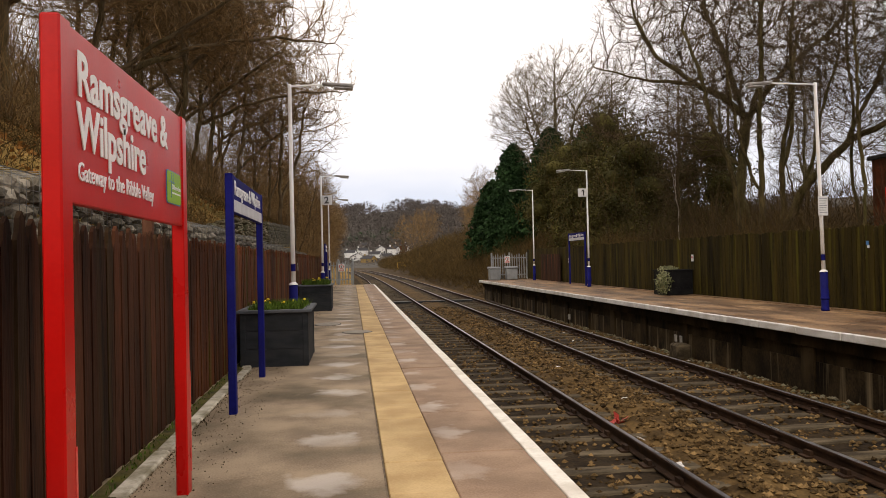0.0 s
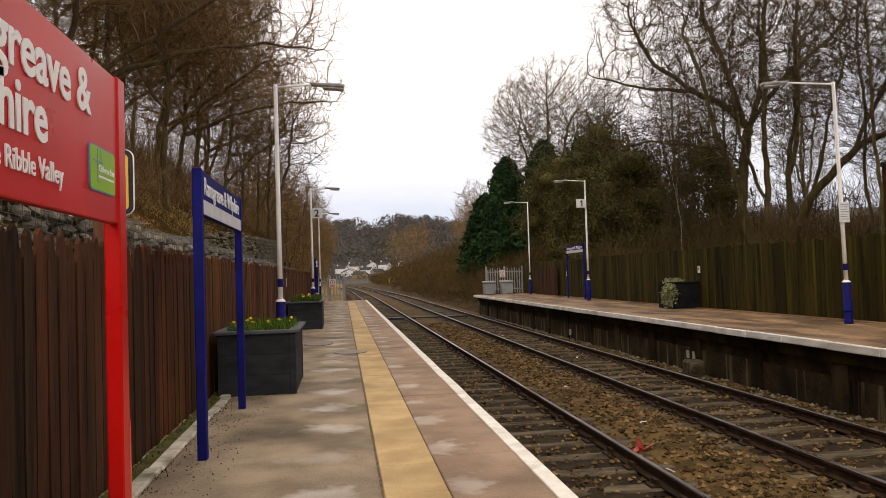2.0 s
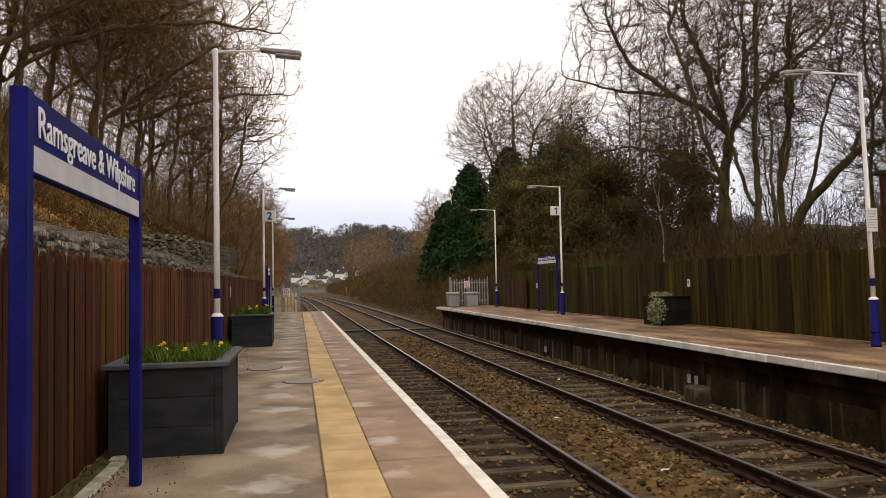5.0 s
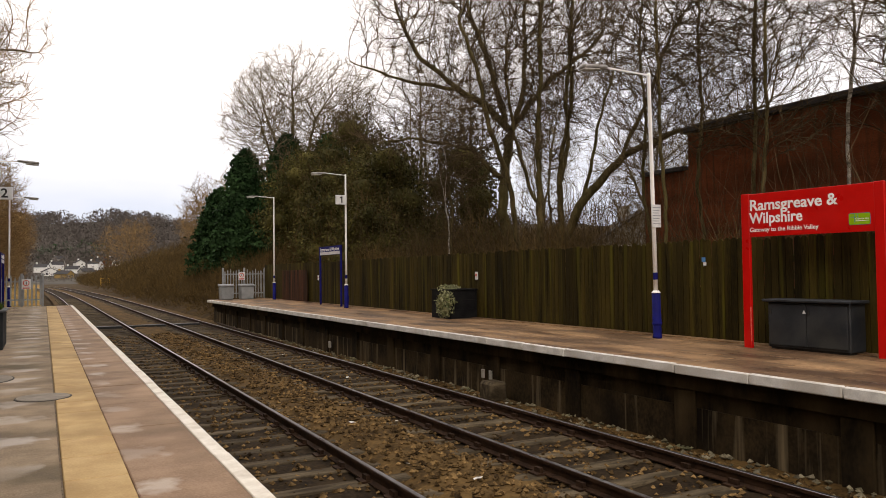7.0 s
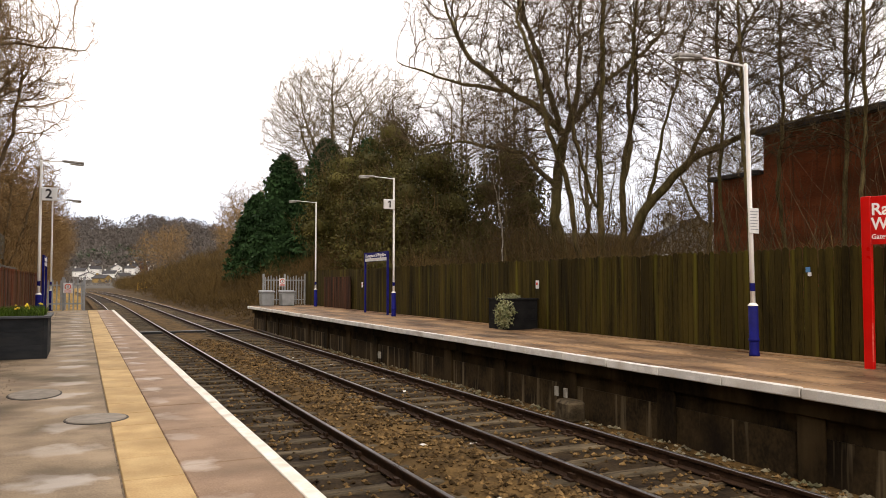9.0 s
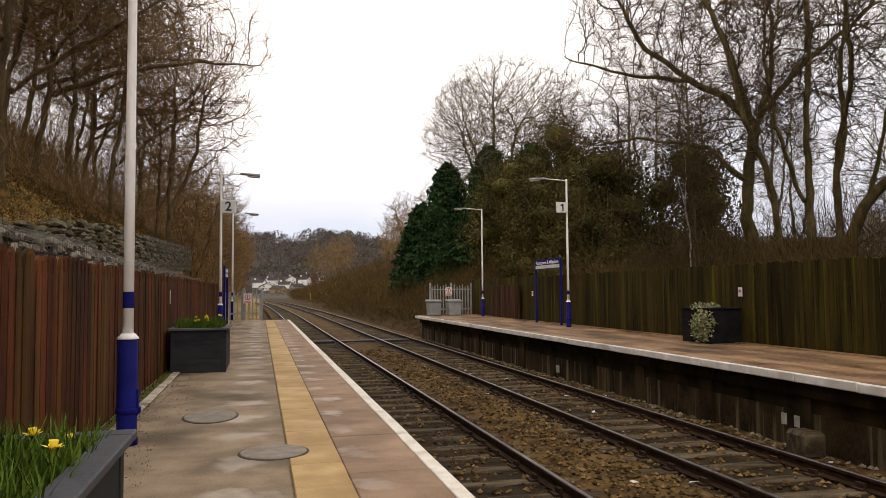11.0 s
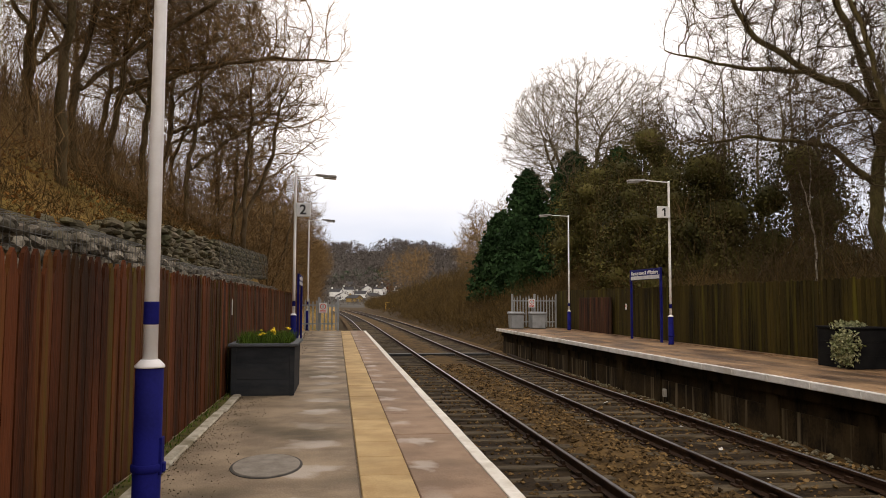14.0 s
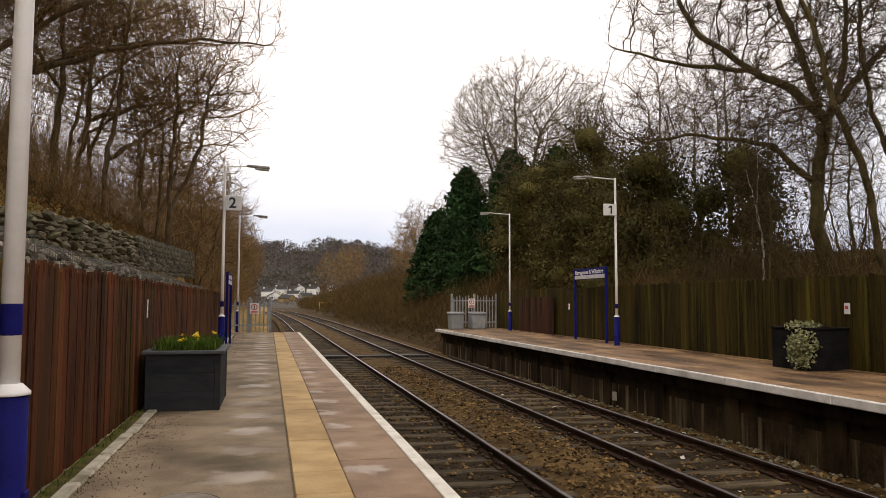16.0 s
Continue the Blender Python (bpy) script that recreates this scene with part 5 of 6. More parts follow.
for k in range(12):
    y = 76 + 9 * k + rng.uniform(-3, 3)
    x = 13.5 + rng.uniform(0, 10) - 0.02 * (y - 78)
    plant_tree((far1, far2)[k % 2], pose(x, y, terrain(x, y) - 0.1, 0, 0, rng.uniform(0, 360)) @ Matrix.Scale(rng.uniform(0.95, 1.3), 4), "bare brown tree on the cutting beyond the platform", "cutting trees")
L_LABEL = "bare reddish-brown tree leaning out from the steep bank"
for k in range(26):
    x = (-6.0, -7.4, -5.4, -8.8)[k % 4] + rng.uniform(-0.5, 0.5)
    y = 3.4 + 1.42 * k + rng.uniform(-0.5, 0.5)
    plant_tree((mid1, mid2, mid3)[k % 3], pose(x, y, terrain(x, y) - 0.1, 0, 0, rng.uniform(-25, 25)) @ Matrix.Scale(rng.uniform(0.9, 1.05), 4), L_LABEL, "bank trees")
for k in range(34):
    y = 36 + 2.5 * k
    x = (-3.4, -6.4, -4.4, -5.4)[k % 4] - 0.00012 * max(0, y - 62) ** 2
    plant_tree((far1, far2)[k % 2], pose(x, y, terrain(x, y) - 0.1, 0, 0, rng.uniform(-50, 50)) @ Matrix.Scale(rng.uniform(0.8, 1.0), 4), "bare brown tree crowding the cutting beyond the platform", "cutting trees")


# evergreens
def conifer(x, y, h, w, seed):
    t = thing("conifer_tree", "dense dark green conifer among the bare trees", "tree", pose(x, y, terrain(x, y) - 0.1), group="conifers")
    part("trunk", tube(bmesh.new(), (0, 0, 0), (0, 0, h), 0.22, 0.02, 8), M_BARK, t)

    def edge(a, f):
        return w * (1 - f) ** 0.52 * (0.80 + 0.12 * math.sin(a * 5 + f * 9 + seed) + 0.22 * noise.noise((math.cos(a) * 2, math.sin(a) * 2, f * 7 + seed)))

    def spot(r):
        f = r.random() ** 1.25
        a = r.uniform(0, 6.283)
        tier = (f * 9 + 0.3 * math.sin(3 * a)) % 1.0
        k = edge(a, f) * (0.72 + 0.28 * (1 - tier)) * (0.55 + 0.45 * r.random() ** 0.4)
        return k * math.cos(a), k * math.sin(a), 0.3 + f * (h - 0.1)
    leaf_cloud("foliage", 11000, spot, 0.26, M_CONIFER, seed, t, "dark green drooping sprays", droop=0.9)
    rings, n = 14, 18
    vs = [(0.66 * edge(6.283 * i / n, j / rings) * math.cos(6.283 * i / n), 0.66 * edge(6.283 * i / n, j / rings) * math.sin(6.283 * i / n), 0.3 + (h - 0.6) * j / rings) for j in range(rings) for i in range(n)]
    fs = [(j * n + i, j * n + (i + 1) % n, (j + 1) * n + (i + 1) % n, (j + 1) * n + i) for j in range(rings - 1) for i in range(n)]
    link("inner_mass", mesh_of("inner_mass", vs, fs, M_CONIFER, True), t)


for x, y, h, w, s in ((13.2, 60.0, 8.8, 3.7, 1), (15.6, 57.5, 8.6, 3.8, 2), (12.4, 65.5, 6.8, 3.4, 3), (17.9, 55.0, 7.6, 3.8, 5)):
    conifer(x, y, h, w, s)


def evergreen(x, y, h, w, seed, mat, label):
    t = thing("evergreen_shrub", label, "shrub", pose(x, y, terrain(x, y) - 0.1), group="evergreen shrubs")
    bm = bmesh.new()
    for k in range(3):
        tube(bm, (0, 0, 0), (0.5 * math.sin(k * 2.1) * w / 2, 0.5 * math.cos(k * 2.1) * w / 2, h * 0.75), 0.09, 0.02, 6)
    part("trunk", bm, M_BARK, t)
    lobes = [blob(0.45 * w * math.sin(2.4 * k) * (k % 3) / 2, 0.45 * w * math.cos(2.4 * k) * (k % 3) / 2, h * (0.25 + 0.085 * k), w * 0.5, w * 0.5, h * 0.24, 0.4) for k in range(8)]
    leaf_cloud("foliage", 11000, lambda r: lobes[r.randrange(8)](r), 0.125, mat, seed, t, "dark small leaves")
    core = random.Random(seed + 5)
    vs, fs = [], []
    for k in range(8):
        c = ((0.45 * w * math.sin(2.4 * k) * (k % 3) / 2), (0.45 * w * math.cos(2.4 * k) * (k % 3) / 2), h * (0.25 + 0.085 * k))
        b = len(vs)
        for v in ICO_V:
            q = core.uniform(0.30, 0.48)
            vs.append((c[0] + v.x * w * 0.5 * q, c[1] + v.y * w * 0.5 * q, c[2] + v.z * h * 0.24 * q))
        fs += [tuple(b + i for i in f) for f in ICO_F]
    link("inner_growth", mesh_of("inner_growth", vs, fs, mat, True), t, "dark inner growth")
    thin = random.Random(seed + 9)
    vs, fs = [], []
    for _ in range(700):
        p = Vector(lobes[thin.randrange(8)](thin))
        q = p + Vector((thin.gauss(0, 0.35), thin.gauss(0, 0.35), thin.uniform(0.3, 1.3)))
        k = len(vs)
        vs += [tuple(p + Vector((0.014, 0, 0))), tuple(p - Vector((0.008, 0.012, 0))), tuple(p + Vector((-0.006, 0.013, 0))), tuple(q)]
        fs += [(k, k + 1, k + 3), (k + 1, k + 2, k + 3), (k + 2, k, k + 3)]
    link("twig_growth", mesh_of("twig_growth", vs, fs, M_SCRUB), t, "thin bare shoots")["kind"] = "stuff"


for x, y, h, w, s in ((14.8, 36.5, 7.6, 4.0, 61), (16.8, 40.5, 8.0, 4.2, 62), (13.8, 41.5, 6.4, 3.6, 63), (18.2, 35.5, 7.2, 4.0, 64), (13.2, 46.0, 6.2, 3.6, 65), (15.5, 50.0, 6.8, 4.0, 66), (12.6, 34.0, 4.4, 3.0, 67), (12.9, 38.5, 5.4, 3.4, 69), (16.5, 45.5, 7.6, 4.2, 71)):
    evergreen(x, y, h, w, s, M_IVY, "dark olive evergreen shrub behind the fence")
evergreen(14.6, 8.6, 4.2, 2.6, 68, M_IVY, "dark evergreen bush against the brick building")


def thicket(name, label, count, spot, length, width, mat, seed, up=0.8):
    """Tangled thin stems: slim three-sided spikes."""
    r = random.Random(seed)
    vs, fs = [], []
    for _ in range(count):
        p = Vector(spot(r))
        d = Vector((r.gauss(0, 0.55), r.gauss(0, 0.55), up + r.gauss(0, 0.5))).normalized()
        l, w = length * r.uniform(0.4, 1.3), width * r.uniform(0.6, 1.5)
        u = d.cross(Vector((r.gauss(0, 1), r.gauss(0, 1), r.gauss(0, 1)))).normalized() * w
        v = d.cross(u)
        bend = Vector((r.gauss(0, 0.12), r.gauss(0, 0.12), r.gauss(0, 0.08))) * l
        mid, top = p + d * l * 0.5 + bend, p + d * l
        b = len(vs)
        vs += [tuple(p + u), tuple(p + v), tuple(mid + u * 0.6), tuple(mid + v * 0.6), tuple(top)]
        fs += [(b, b + 1, b + 3, b + 2), (b + 2, b + 3, b + 4)]
    return tagged(link(name, mesh_of(name, vs, fs, mat)), label, "scrub", kind="stuff")


def strip_spot(x0, x1, y0, y1, top, power=1.0):
    def spot(r):
        x, y = r.uniform(x0, x1), r.uniform(y0, y1)
        h = top * (0.65 + 0.5 * noise.noise((x * 0.4, y * 0.25, 7)))
        return x, y, terrain(x, y) + h * r.random() ** power
    return spot


thicket("hedge_scrub", "tangled brown scrub rising behind the far fence", 30000, strip_spot(10.7, 13.5, 15, 45, 2.6), 0.8, 0.008, M_SCRUB, 71)
thicket("hedge_scrub", "dense brown undergrowth in the far wood", 20000, strip_spot(13.5, 22, 22, 60, 4.0), 1.2, 0.014, M_SCRUB, 72)
thicket("bank_scrub", "brown brambles and dead stems on the cutting slope", 34000, strip_spot(7.7, 17.5, 44, 105, 1.7), 0.9, 0.017, M_SCRUB, 73)
thicket("bank_scrub", "reddish brown undergrowth on the steep bank", 20000, strip_spot(-11, -4.2, 4, 44, 1.6), 0.8, 0.007, M_TWIG_L, 74)
thicket("bank_scrub", "dense reddish brown saplings along the cutting", 30000, strip_spot(-10, -2.2, 40, 125, 7.0), 1.5, 0.014, M_TWIG_L, 75)
thicket("bank_scrub", "pale dead grass stems on the steep bank", 22000, strip_spot(-6.0, -2.6, 3, 44, 0.22), 0.34, 0.005, M_SCRUB, 76, 0.5)
thicket("bank_saplings", "tall thin saplings crowding the steep bank", 5000, strip_spot(-15, -5.0, 3, 46, 0.4), 4.2, 0.011, M_TWIG_L, 79, 1.7)
thicket("hedge_saplings", "tall thin saplings behind the far fence", 1800, strip_spot(11.2, 15.0, 8, 34, 0.4), 4.0, 0.009, M_TWIG, 80, 2.2)
leaf_cloud("fallen_leaves", 9000, lambda r: (lambda x, y: (x, y, terrain(x, y) + 0.03))(r.uniform(-7.5, -2.45), r.uniform(3, 40)), 0.08, M_DEADLEAF, 77, None, "orange dead leaves lying on the bank", "leaves")
leaf_cloud("hedge_leaves", 9000, strip_spot(10.7, 13.0, 13, 45, 2.0), 0.09, M_IVY, 78, None, "dark ivy leaves in the scrub behind the fence", "leaves")

scatter_stones("wall_rubble", 900, lambda r: (lambda x, y: (x, y, bed(x, y) + 0.02))(7.42 - 0.55 * r.random() ** 1.6, r.uniform(5, 40)), 0.04, M_DRY, "broken stone along the foot of the platform wall", "rubble", 88)

# far hillside woods
def far_wood(name, count, spot, wide, tall, mat, label, seed, bits=46):
    """Bare tree crowns far away, each a loose dome of small slivers on a short stem."""
    r = random.Random(seed)
    vs, fs = [], []
    for _ in range(count):
        x, y, z = spot(r)
        k = r.uniform(0.65, 1.3)
        w, h = wide * k, tall * k * r.uniform(0.8, 1.2)
        for _ in range(bits):
            a, u = r.uniform(0, 6.283), r.random()
            e = math.sqrt(max(0, 1 - u * u)) * r.random() ** 0.4 * w
            p = (x + e * math.cos(a), y + e * math.sin(a), z + h * (0.25 + 0.75 * u))
            g = w * 0.085
            b = len(vs)
            for _ in range(3):
                vs.append((p[0] + r.gauss(0, g), p[1] + r.gauss(0, g), p[2] + r.gauss(0, g * 1.3)))
            fs.append((b, b + 1, b + 2))
    return tagged(link(name, mesh_of(name, vs, fs, mat)), label, "woodland", kind="stuff")


def far_spot(r):
    while True:
        a, d = radians(r.uniform(-14, 34)), r.uniform(470, 1000)
        x, y = d * math.sin(a), d * math.cos(a)
        if noise.noise((x * 0.012, y * 0.012, 5)) > -0.3:
            return x, y, terrain(x, y) - 1.0


def valley_spot(r):
    while True:
        a, d = radians(r.uniform(-12, 16)), r.uniform(210, 520)
        if d > 500 or not -1.0 < math.degrees(a) < 4.6:
            x, y = d * math.sin(a), d * math.cos(a)
            return x, y, terrain(x, y) - 0.5


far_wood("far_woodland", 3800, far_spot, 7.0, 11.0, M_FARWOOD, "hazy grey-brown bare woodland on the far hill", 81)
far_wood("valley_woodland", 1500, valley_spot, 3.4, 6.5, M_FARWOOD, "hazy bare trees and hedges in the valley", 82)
far_wood("valley_evergreens", 70, lambda r: (lambda a, d: (d * math.sin(a), d * math.cos(a), terrain(d * math.sin(a), d * math.cos(a)) - 0.5))(radians(r.uniform(-0.5, 4)), r.uniform(520, 560)), 3.6, 9.0, M_CONIFER, "dark evergreen trees behind the valley houses", 83)
thicket("cutting_scrub", "brown scrub along the cutting far down the line", 15000, strip_spot(7.9, 19, 100, 235, 3.0), 1.7, 0.035, M_SCRUB, 84)
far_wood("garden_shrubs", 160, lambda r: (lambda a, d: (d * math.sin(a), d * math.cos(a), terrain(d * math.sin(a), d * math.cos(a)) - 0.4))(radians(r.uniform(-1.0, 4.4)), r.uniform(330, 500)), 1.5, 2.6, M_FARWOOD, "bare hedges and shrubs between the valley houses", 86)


# ---- buildings ----
def house(name, label, x, y, z, w, d, h, rise, turn, wall_mat, panes=(), chimney=True):
    s = thing(name, label, "house", pose(x, y, z, 0, 0, turn), group="houses")
    bm = boxm(-w / 2, w / 2, -d / 2, d / 2, -1.5, h)
    for sgn in (-1, 1):
        v = [bm.verts.new(c) for c in ((-w / 2, sgn * d / 2, h), (w / 2, sgn * d / 2, h), (0, sgn * d / 2, h + rise))]
        bm.faces.new(v)
    part("wall", bm, wall_mat, s)
    bm = bmesh.new()
    o, t = 0.3, 0.12
    for sg in (-1, 1):
        lo, hi = (sg * (w / 2 + o), h - o * rise / (w / 2)), (0, h + rise)
        v = [bm.verts.new((px, py, pz + dz)) for py in (-d / 2 - o, d / 2 + o) for (px, pz) in (lo, hi) for dz in (0.02, 0.02 + t)]
        for q in ((0, 1, 3, 2), (4, 6, 7, 5), (1, 5, 7, 3), (0, 2, 6, 4), (0, 4, 5, 1)):
            bm.faces.new([v[i] for i in q])
    roof = part("roof", bm, M_ROOF, s, "slate pitched roof")
    if chimney:
        part("chimney", boxm(-0.4, 0.4, d / 2 - 0.9, d / 2 - 0.2, h + rise * 0.6, h + rise + 0.9), wall_mat, roof)
    for px, pz in panes:
        win = part("window", boxm(px - 0.55, px + 0.55, -d / 2 - 0.05, -d / 2 + 0.02, pz - 0.6, pz + 0.6), M_LETTER, s)
        part("pane", boxm(px - 0.47, px + 0.47, -d / 2 - 0.062, -d / 2 - 0.052, pz - 0.52, pz + 0.52), M_GLASS, win)
    return s


WIN = ((-1.7, 1.5), (1.7, 1.5), (-1.7, 4.0), (1.7, 4.0))
house("house", "pale rendered house with a slate roof beyond the trees", 36.5, 44.5, -1.0, 6.5, 8, 4.0, 2.0, -30, M_GREYWALL, ((-1.7, 3.2), (1.7, 3.2)))
house("house", "low pale house with a grey roof behind the wood", 37, 58, -2.0, 7, 8, 3.6, 2.0, 20, M_OCHRE, ((-1.7, 2.6), (1.7, 2.6)))
for k, (a, d, w, h, mat) in enumerate(((-0.1, 455, 7, 4.2, M_RENDER), (0.35, 430, 6.5, 3.4, M_RENDER), (0.75, 470, 6, 4.4, M_RENDER), (1.25, 405, 7, 3.4, M_OCHRE), (1.75, 445, 5.5, 3.6, M_RENDER), (2.15, 480, 5, 4.6, M_RENDER), (2.6, 430, 5.5, 3.2, M_GREYWALL), (3.15, 470, 6, 5.0, M_RENDER), (3.55, 490, 6, 5.5, M_RENDER), (3.8, 485, 5, 5.4, M_BRICK), (0.9, 500, 6, 6.0, M_GREYWALL), (4.3, 500, 6, 5.0, M_RENDER))):
    x, y = d * math.sin(radians(a)), d * math.cos(radians(a))
    house("house", "distant %s cottage with a slate roof in the valley" % ("white" if mat is M_RENDER else "ochre" if mat is M_OCHRE else "brick"), x, y, terrain(x, y) - 0.6, w, 6, h * 0.8, 1.6, (75, 10, 110, 60)[k % 4], mat, WIN[:2])

hall = thing("brick_building", "large windowless red-brown brick building with a flat dark roof edge", "building")
part("wall", boxm(16.0, 30, -25, 19.7, -0.5, 4.95), M_BRICK, hall)
part("roof", boxm(15.85, 30.2, -25.2, 19.85, 4.952, 5.13, bevel=0.03), M_ROOF, hall, "dark flat roof edge")
part("annexe_wall", boxm(16.05, 29, 19.702, 21.5, -0.5, 3.95), M_BRICK, hall)
part("annexe_roof", boxm(15.95, 29, 19.86, 21.62, 3.952, 4.08, bevel=0.02), M_ROOF, hall)
for k in range(9):
    part("pilaster", boxm(15.90, 15.999, 17.5 - 4.2 * k, 17.9 - 4.2 * k, -0.5, 4.95), M_BRICK, hall)

rail_y = thing("handrail", "yellow tubular handrail beside the line down the valley", "handrail")
for k in range(5):
    part("post", tube(bmesh.new(), (9.0 + 0.7 * k, 150, -1.3), (9.0 + 0.7 * k, 150, 0.9), 0.07, sides=8), M_YELLOW, rail_y)
for z in (0.1, 0.85):
    part("bar", tube(bmesh.new(), (8.9, 150, z), (11.9, 150, z), 0.06, sides=8), M_YELLOW, rail_y)

# ---- loose bits by the track ----
rag = thing("plastic_scrap", "crumpled faded red plastic scrap on the ballast", "litter", pose(3.62, 10.05, -1.10))
leaf_cloud("scrap", 14, blob(0, 0, 0, 0.10, 0.12, 0.05, 0.2), 0.12, M_REDRAG, 91, rag)
for k in range(26):
    y = 4 + 26 * rng.random()
    x = rng.choice((rng.uniform(3.5, 4.9), rng.uniform(5.3, 6.4), rng.uniform(6.8, 7.3)))
    t = thing("litter_scrap", "small pale paper scrap among the ballast", "litter", pose(x, y, bed(x, y) + 0.035, rng.uniform(-15, 15), rng.uniform(-15, 15), rng.uniform(0, 360)), group="litter")
    bm = bmesh.new()
    bmesh.ops.create_grid(bm, x_segments=3, y_segments=2, size=0.5)
    for v in bm.verts:
        v.co = Vector((v.co.x * 0.11, v.co.y * 0.06, rng.uniform(0, 0.02)))
    part("scrap", bm, M_LITTER, t)

# moss, weeds and kerb along the foot of the near fence
blades("fence_weeds", "moss and weeds along the foot of the fence", "weeds", 1800, lambda r: (-1.33 + 0.08 * r.random() ** 2, r.uniform(2, 37), 0.0), 0.04, 0.006, M_GRASS, 95)
leaf_cloud("kerb_debris", 9000, lambda r: (-1.14 + 0.42 * r.random() ** 3.0, r.uniform(1, 37), 0.003 + 0.005 * r.random()), 0.012, M_DEBRIS, 96, None, "dark leaf crumbs and grit gathered beside the kerb", "debris")
part("dirt_joint", boxm(0.147, 0.157, -4, P_END, 0.0, 0.003), M_JOINT, near, "dirty joint beside the tactile strip")
part("moss_strip", boxm(-1.34, -1.21, -4, 37.4, 0.0, 0.012), M_MOSS, near, "damp moss and dirt strip")

# ---- pieces: paving, coping, kerbs, fence boards ----
def slab_mesh(name, w, l, h, mat, bevel=0.006):
    return finish(boxm(-w / 2, w / 2, -l / 2, l / 2, -h, 0, bevel=bevel), name, mat)


LEN_T, LEN_S = 0.60, 1.22
me_t = slab_mesh("tactile_slab", 0.342, LEN_T - 0.008, 0.08, M_TACTILE)
me_s = slab_mesh("paving_slab", 0.517, LEN_S - 0.008, 0.08, M_SLAB)
me_l = slab_mesh("edge_line", 0.098, LEN_S - 0.004, 0.078, M_LINE, 0.004)
y = -4.0
while y < P_END - 0.3:
    link("tactile_slab", me_t, near, m=pose(0.332, y + LEN_T / 2, 0.001 + rng.uniform(-0.002, 0.002)))
    y += LEN_T
y = -4.0
while y < P_END - 0.6:
    j = rng.uniform(-0.003, 0.003)
    link("paving_slab", me_s, near, m=pose(0.765, y + LEN_S / 2, 0.001 + j))
    link("edge_line", me_l, near, m=pose(1.076, y + LEN_S / 2, 0.002 + j))
    y += LEN_S
me_k = slab_mesh("kerb_stone", 0.10, 0.9, 0.06, M_KERB, 0.012)
y = -3.0
while y < 36.5:
    link("kerb_stone", me_k, near, m=pose(-1.195 + rng.uniform(-0.008, 0.008), y, 0.022 + rng.uniform(-0.008, 0.006), 0, 0, rng.uniform(-0.6, 0.6)))
    y += 0.93

LEN_C = 1.15
me_c = slab_mesh("coping_slab", 0.42, LEN_C - 0.012, 0.13, M_FARPAVE, 0.012)
me_cl = slab_mesh("coping_edge", 0.075, LEN_C - 0.012, 0.125, M_COPING, 0.012)
me_f = slab_mesh("paving_slab", 0.60, 0.90, 0.13, M_FARPAVE, 0.006)
y, y_end = 10.41 - 12 * LEN_C, F_END
while y < y_end - LEN_C * 0.5:
    link("coping_edge", me_cl, far_p, m=pose(F_EDGE + 0.0375, y + LEN_C / 2, F_Z + rng.uniform(-0.004, 0.004)))
    link("coping_slab", me_c, far_p, m=pose(F_EDGE + 0.286, y + LEN_C / 2, F_Z + rng.uniform(-0.004, 0.004)))
    y += LEN_C
for i in range(4):
    y = -3.0 + 0.45 * (i % 2)
    while y < F_END - 0.45:
        link("paving_slab", me_f, far_p, m=pose(F_EDGE + 0.80 + 0.608 * i, y + 0.45, F_Z + rng.uniform(-0.004, 0.004)))
        y += 0.908
part("edge_strip", boxm(9.93, 10.14, -6, F_END - 0.1, F_Z - 0.12, F_Z + 0.02), M_FARPAVE, far_p)


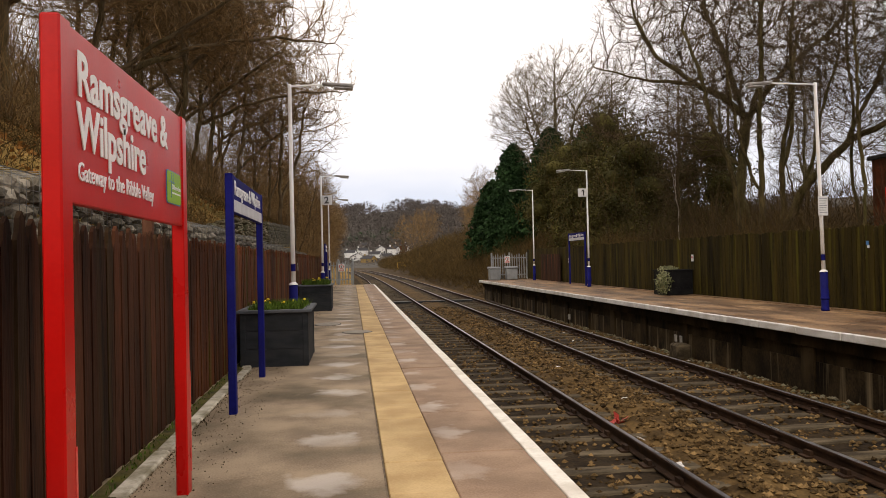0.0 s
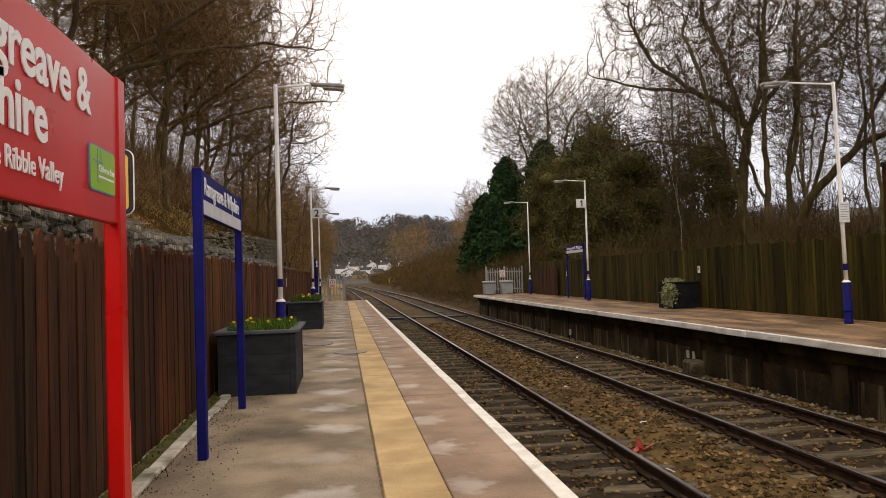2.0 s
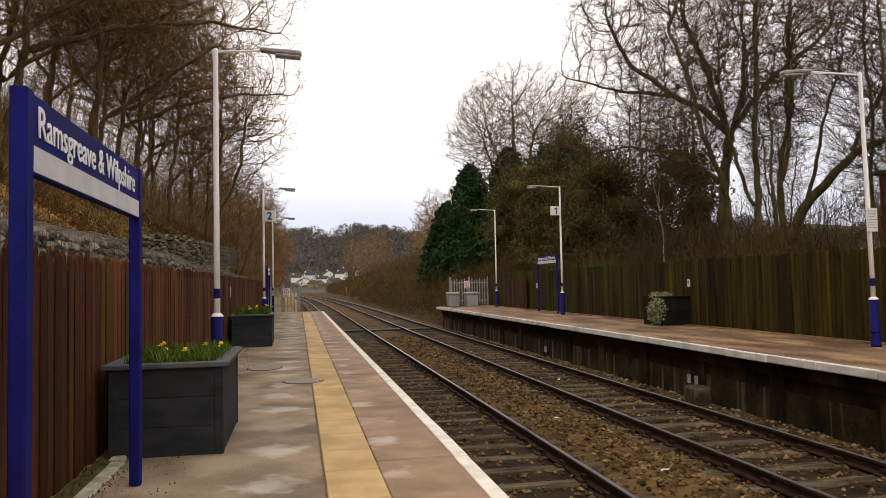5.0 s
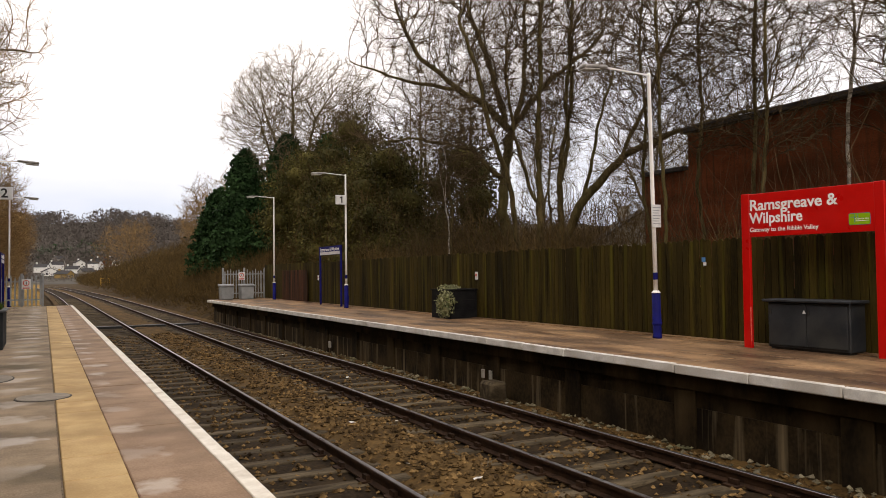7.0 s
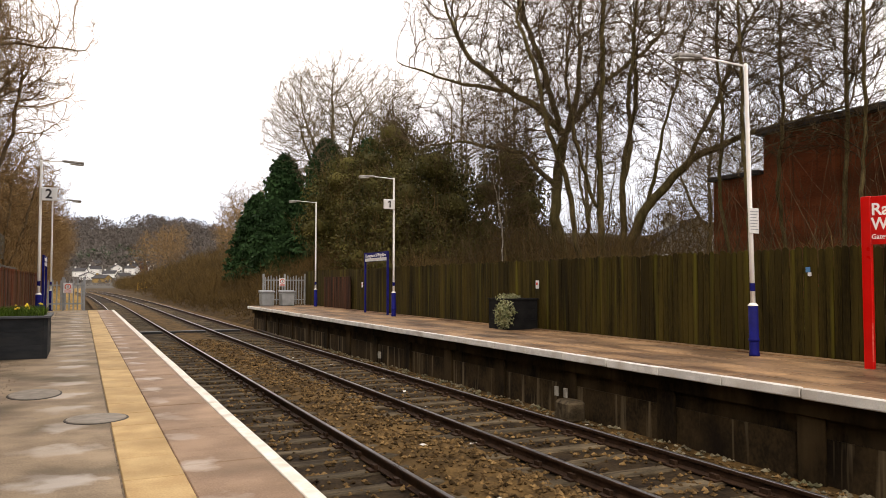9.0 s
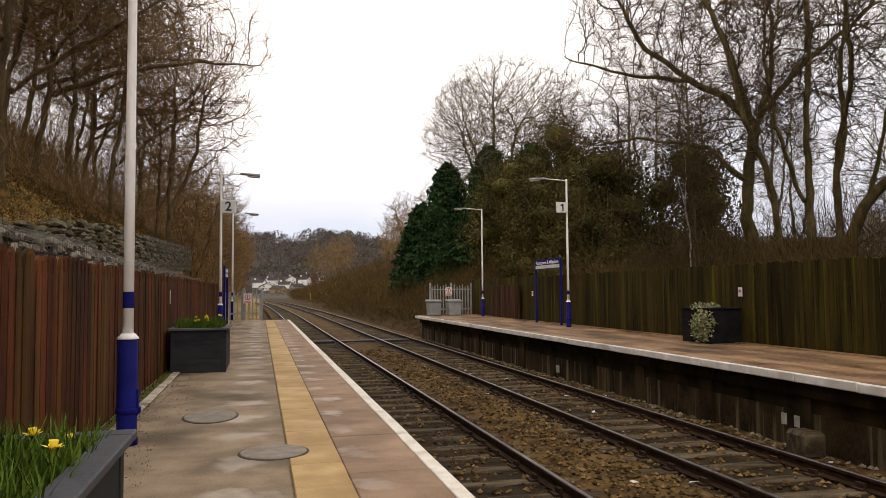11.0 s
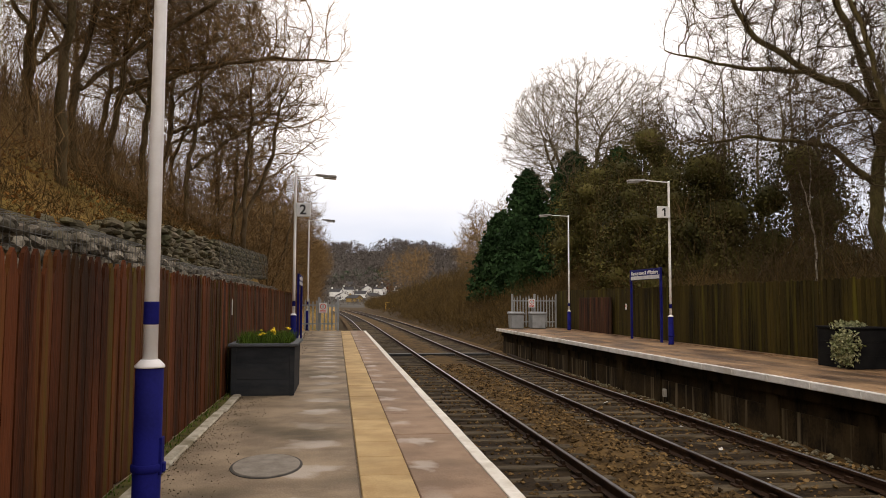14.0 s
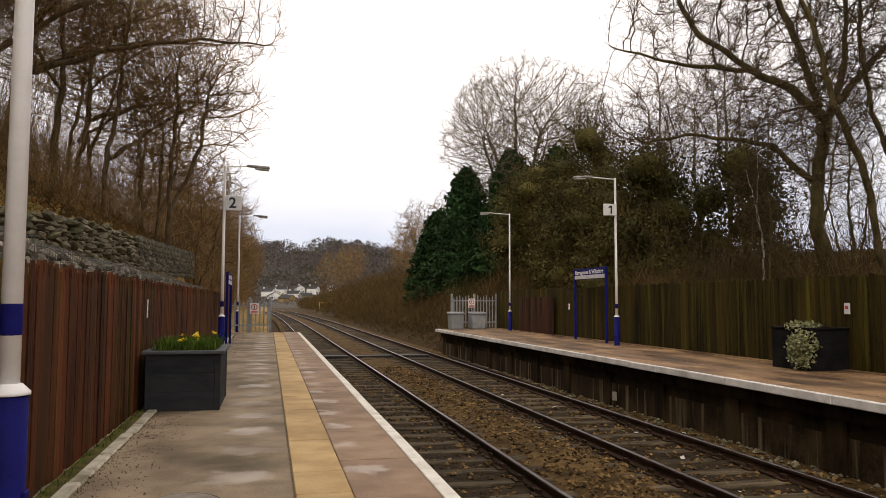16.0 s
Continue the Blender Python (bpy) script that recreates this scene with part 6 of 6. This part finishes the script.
def picket_mesh(h, w, t, mat, point):
    bm = bmesh.new()
    prof = [(-w / 2, 0), (w / 2, 0), (w / 2, h - point), (w * 0.34, h - point * 0.72), (w * 0.26, h - point * 0.25), (0, h), (-w * 0.26, h - point * 0.25), (-w * 0.34, h - point * 0.72), (-w / 2, h - point)]
    a = [bm.verts.new((-t / 2, y, z)) for y, z in prof]
    b = [bm.verts.new((t / 2, y, z)) for y, z in prof]
    bm.faces.new(a[::-1])
    bm.faces.new(b)
    for i in range(len(prof)):
        k = (i + 1) % len(prof)
        bm.faces.new((a[i], a[k], b[k], b[i]))
    return finish(bm, "picket", mat)


def fence(name, label, x, y0, y1, z, h, pitch, w, mat, point, rails, rail_side, jitter=0.02, old=None, old_to=0.0):
    s = thing(name, label, "fence", kind="structure")
    me = picket_mesh(h, w, 0.02, mat, point)
    me_old = picket_mesh(h, w, 0.02, old, point) if old else me
    y = y0
    while y < y1:
        link("picket", me_old if y < old_to + rng.uniform(-1.2, 1.2) else me, s, m=pose(x + rng.uniform(-0.004, 0.004), y, z + rng.uniform(-jitter, jitter), rng.uniform(-0.5, 0.5), 0, rng.uniform(-2, 2)))
        y += pitch
    for zz in rails:
        part("rail", boxm(x + rail_side * 0.014, x + rail_side * 0.074, y0, y1, z + zz, z + zz + 0.09) if rail_side > 0 else boxm(x - 0.074, x - 0.014, y0, y1, z + zz, z + zz + 0.09), mat, s)
    y = y0
    while y < y1:
        a, b = (x + 0.075, x + 0.165) if rail_side > 0 else (x - 0.165, x - 0.075)
        part("post", boxm(a, b, y, y + 0.09, z - 0.2, z + h - 0.15), mat, s)
        y += 2.4
    return s


fence("picket_fence", "dark red-brown stained picket fence with pointed tops along the platform", -1.37, 1.0, 37.6, 0.0, 1.40, 0.128, 0.112, M_FENCE, 0.125, (0.25, 0.68, 1.08), -1, 0.02, M_FENCE_OLD, 6.5)
fence("board_fence", "mossy green-brown vertical board fence behind the far platform", 10.16, 8.0, 43.0, F_Z, 1.71, 0.132, 0.118, M_FENCE_R, 0.03, (0.25, 0.8, 1.3), 1, 0.03)
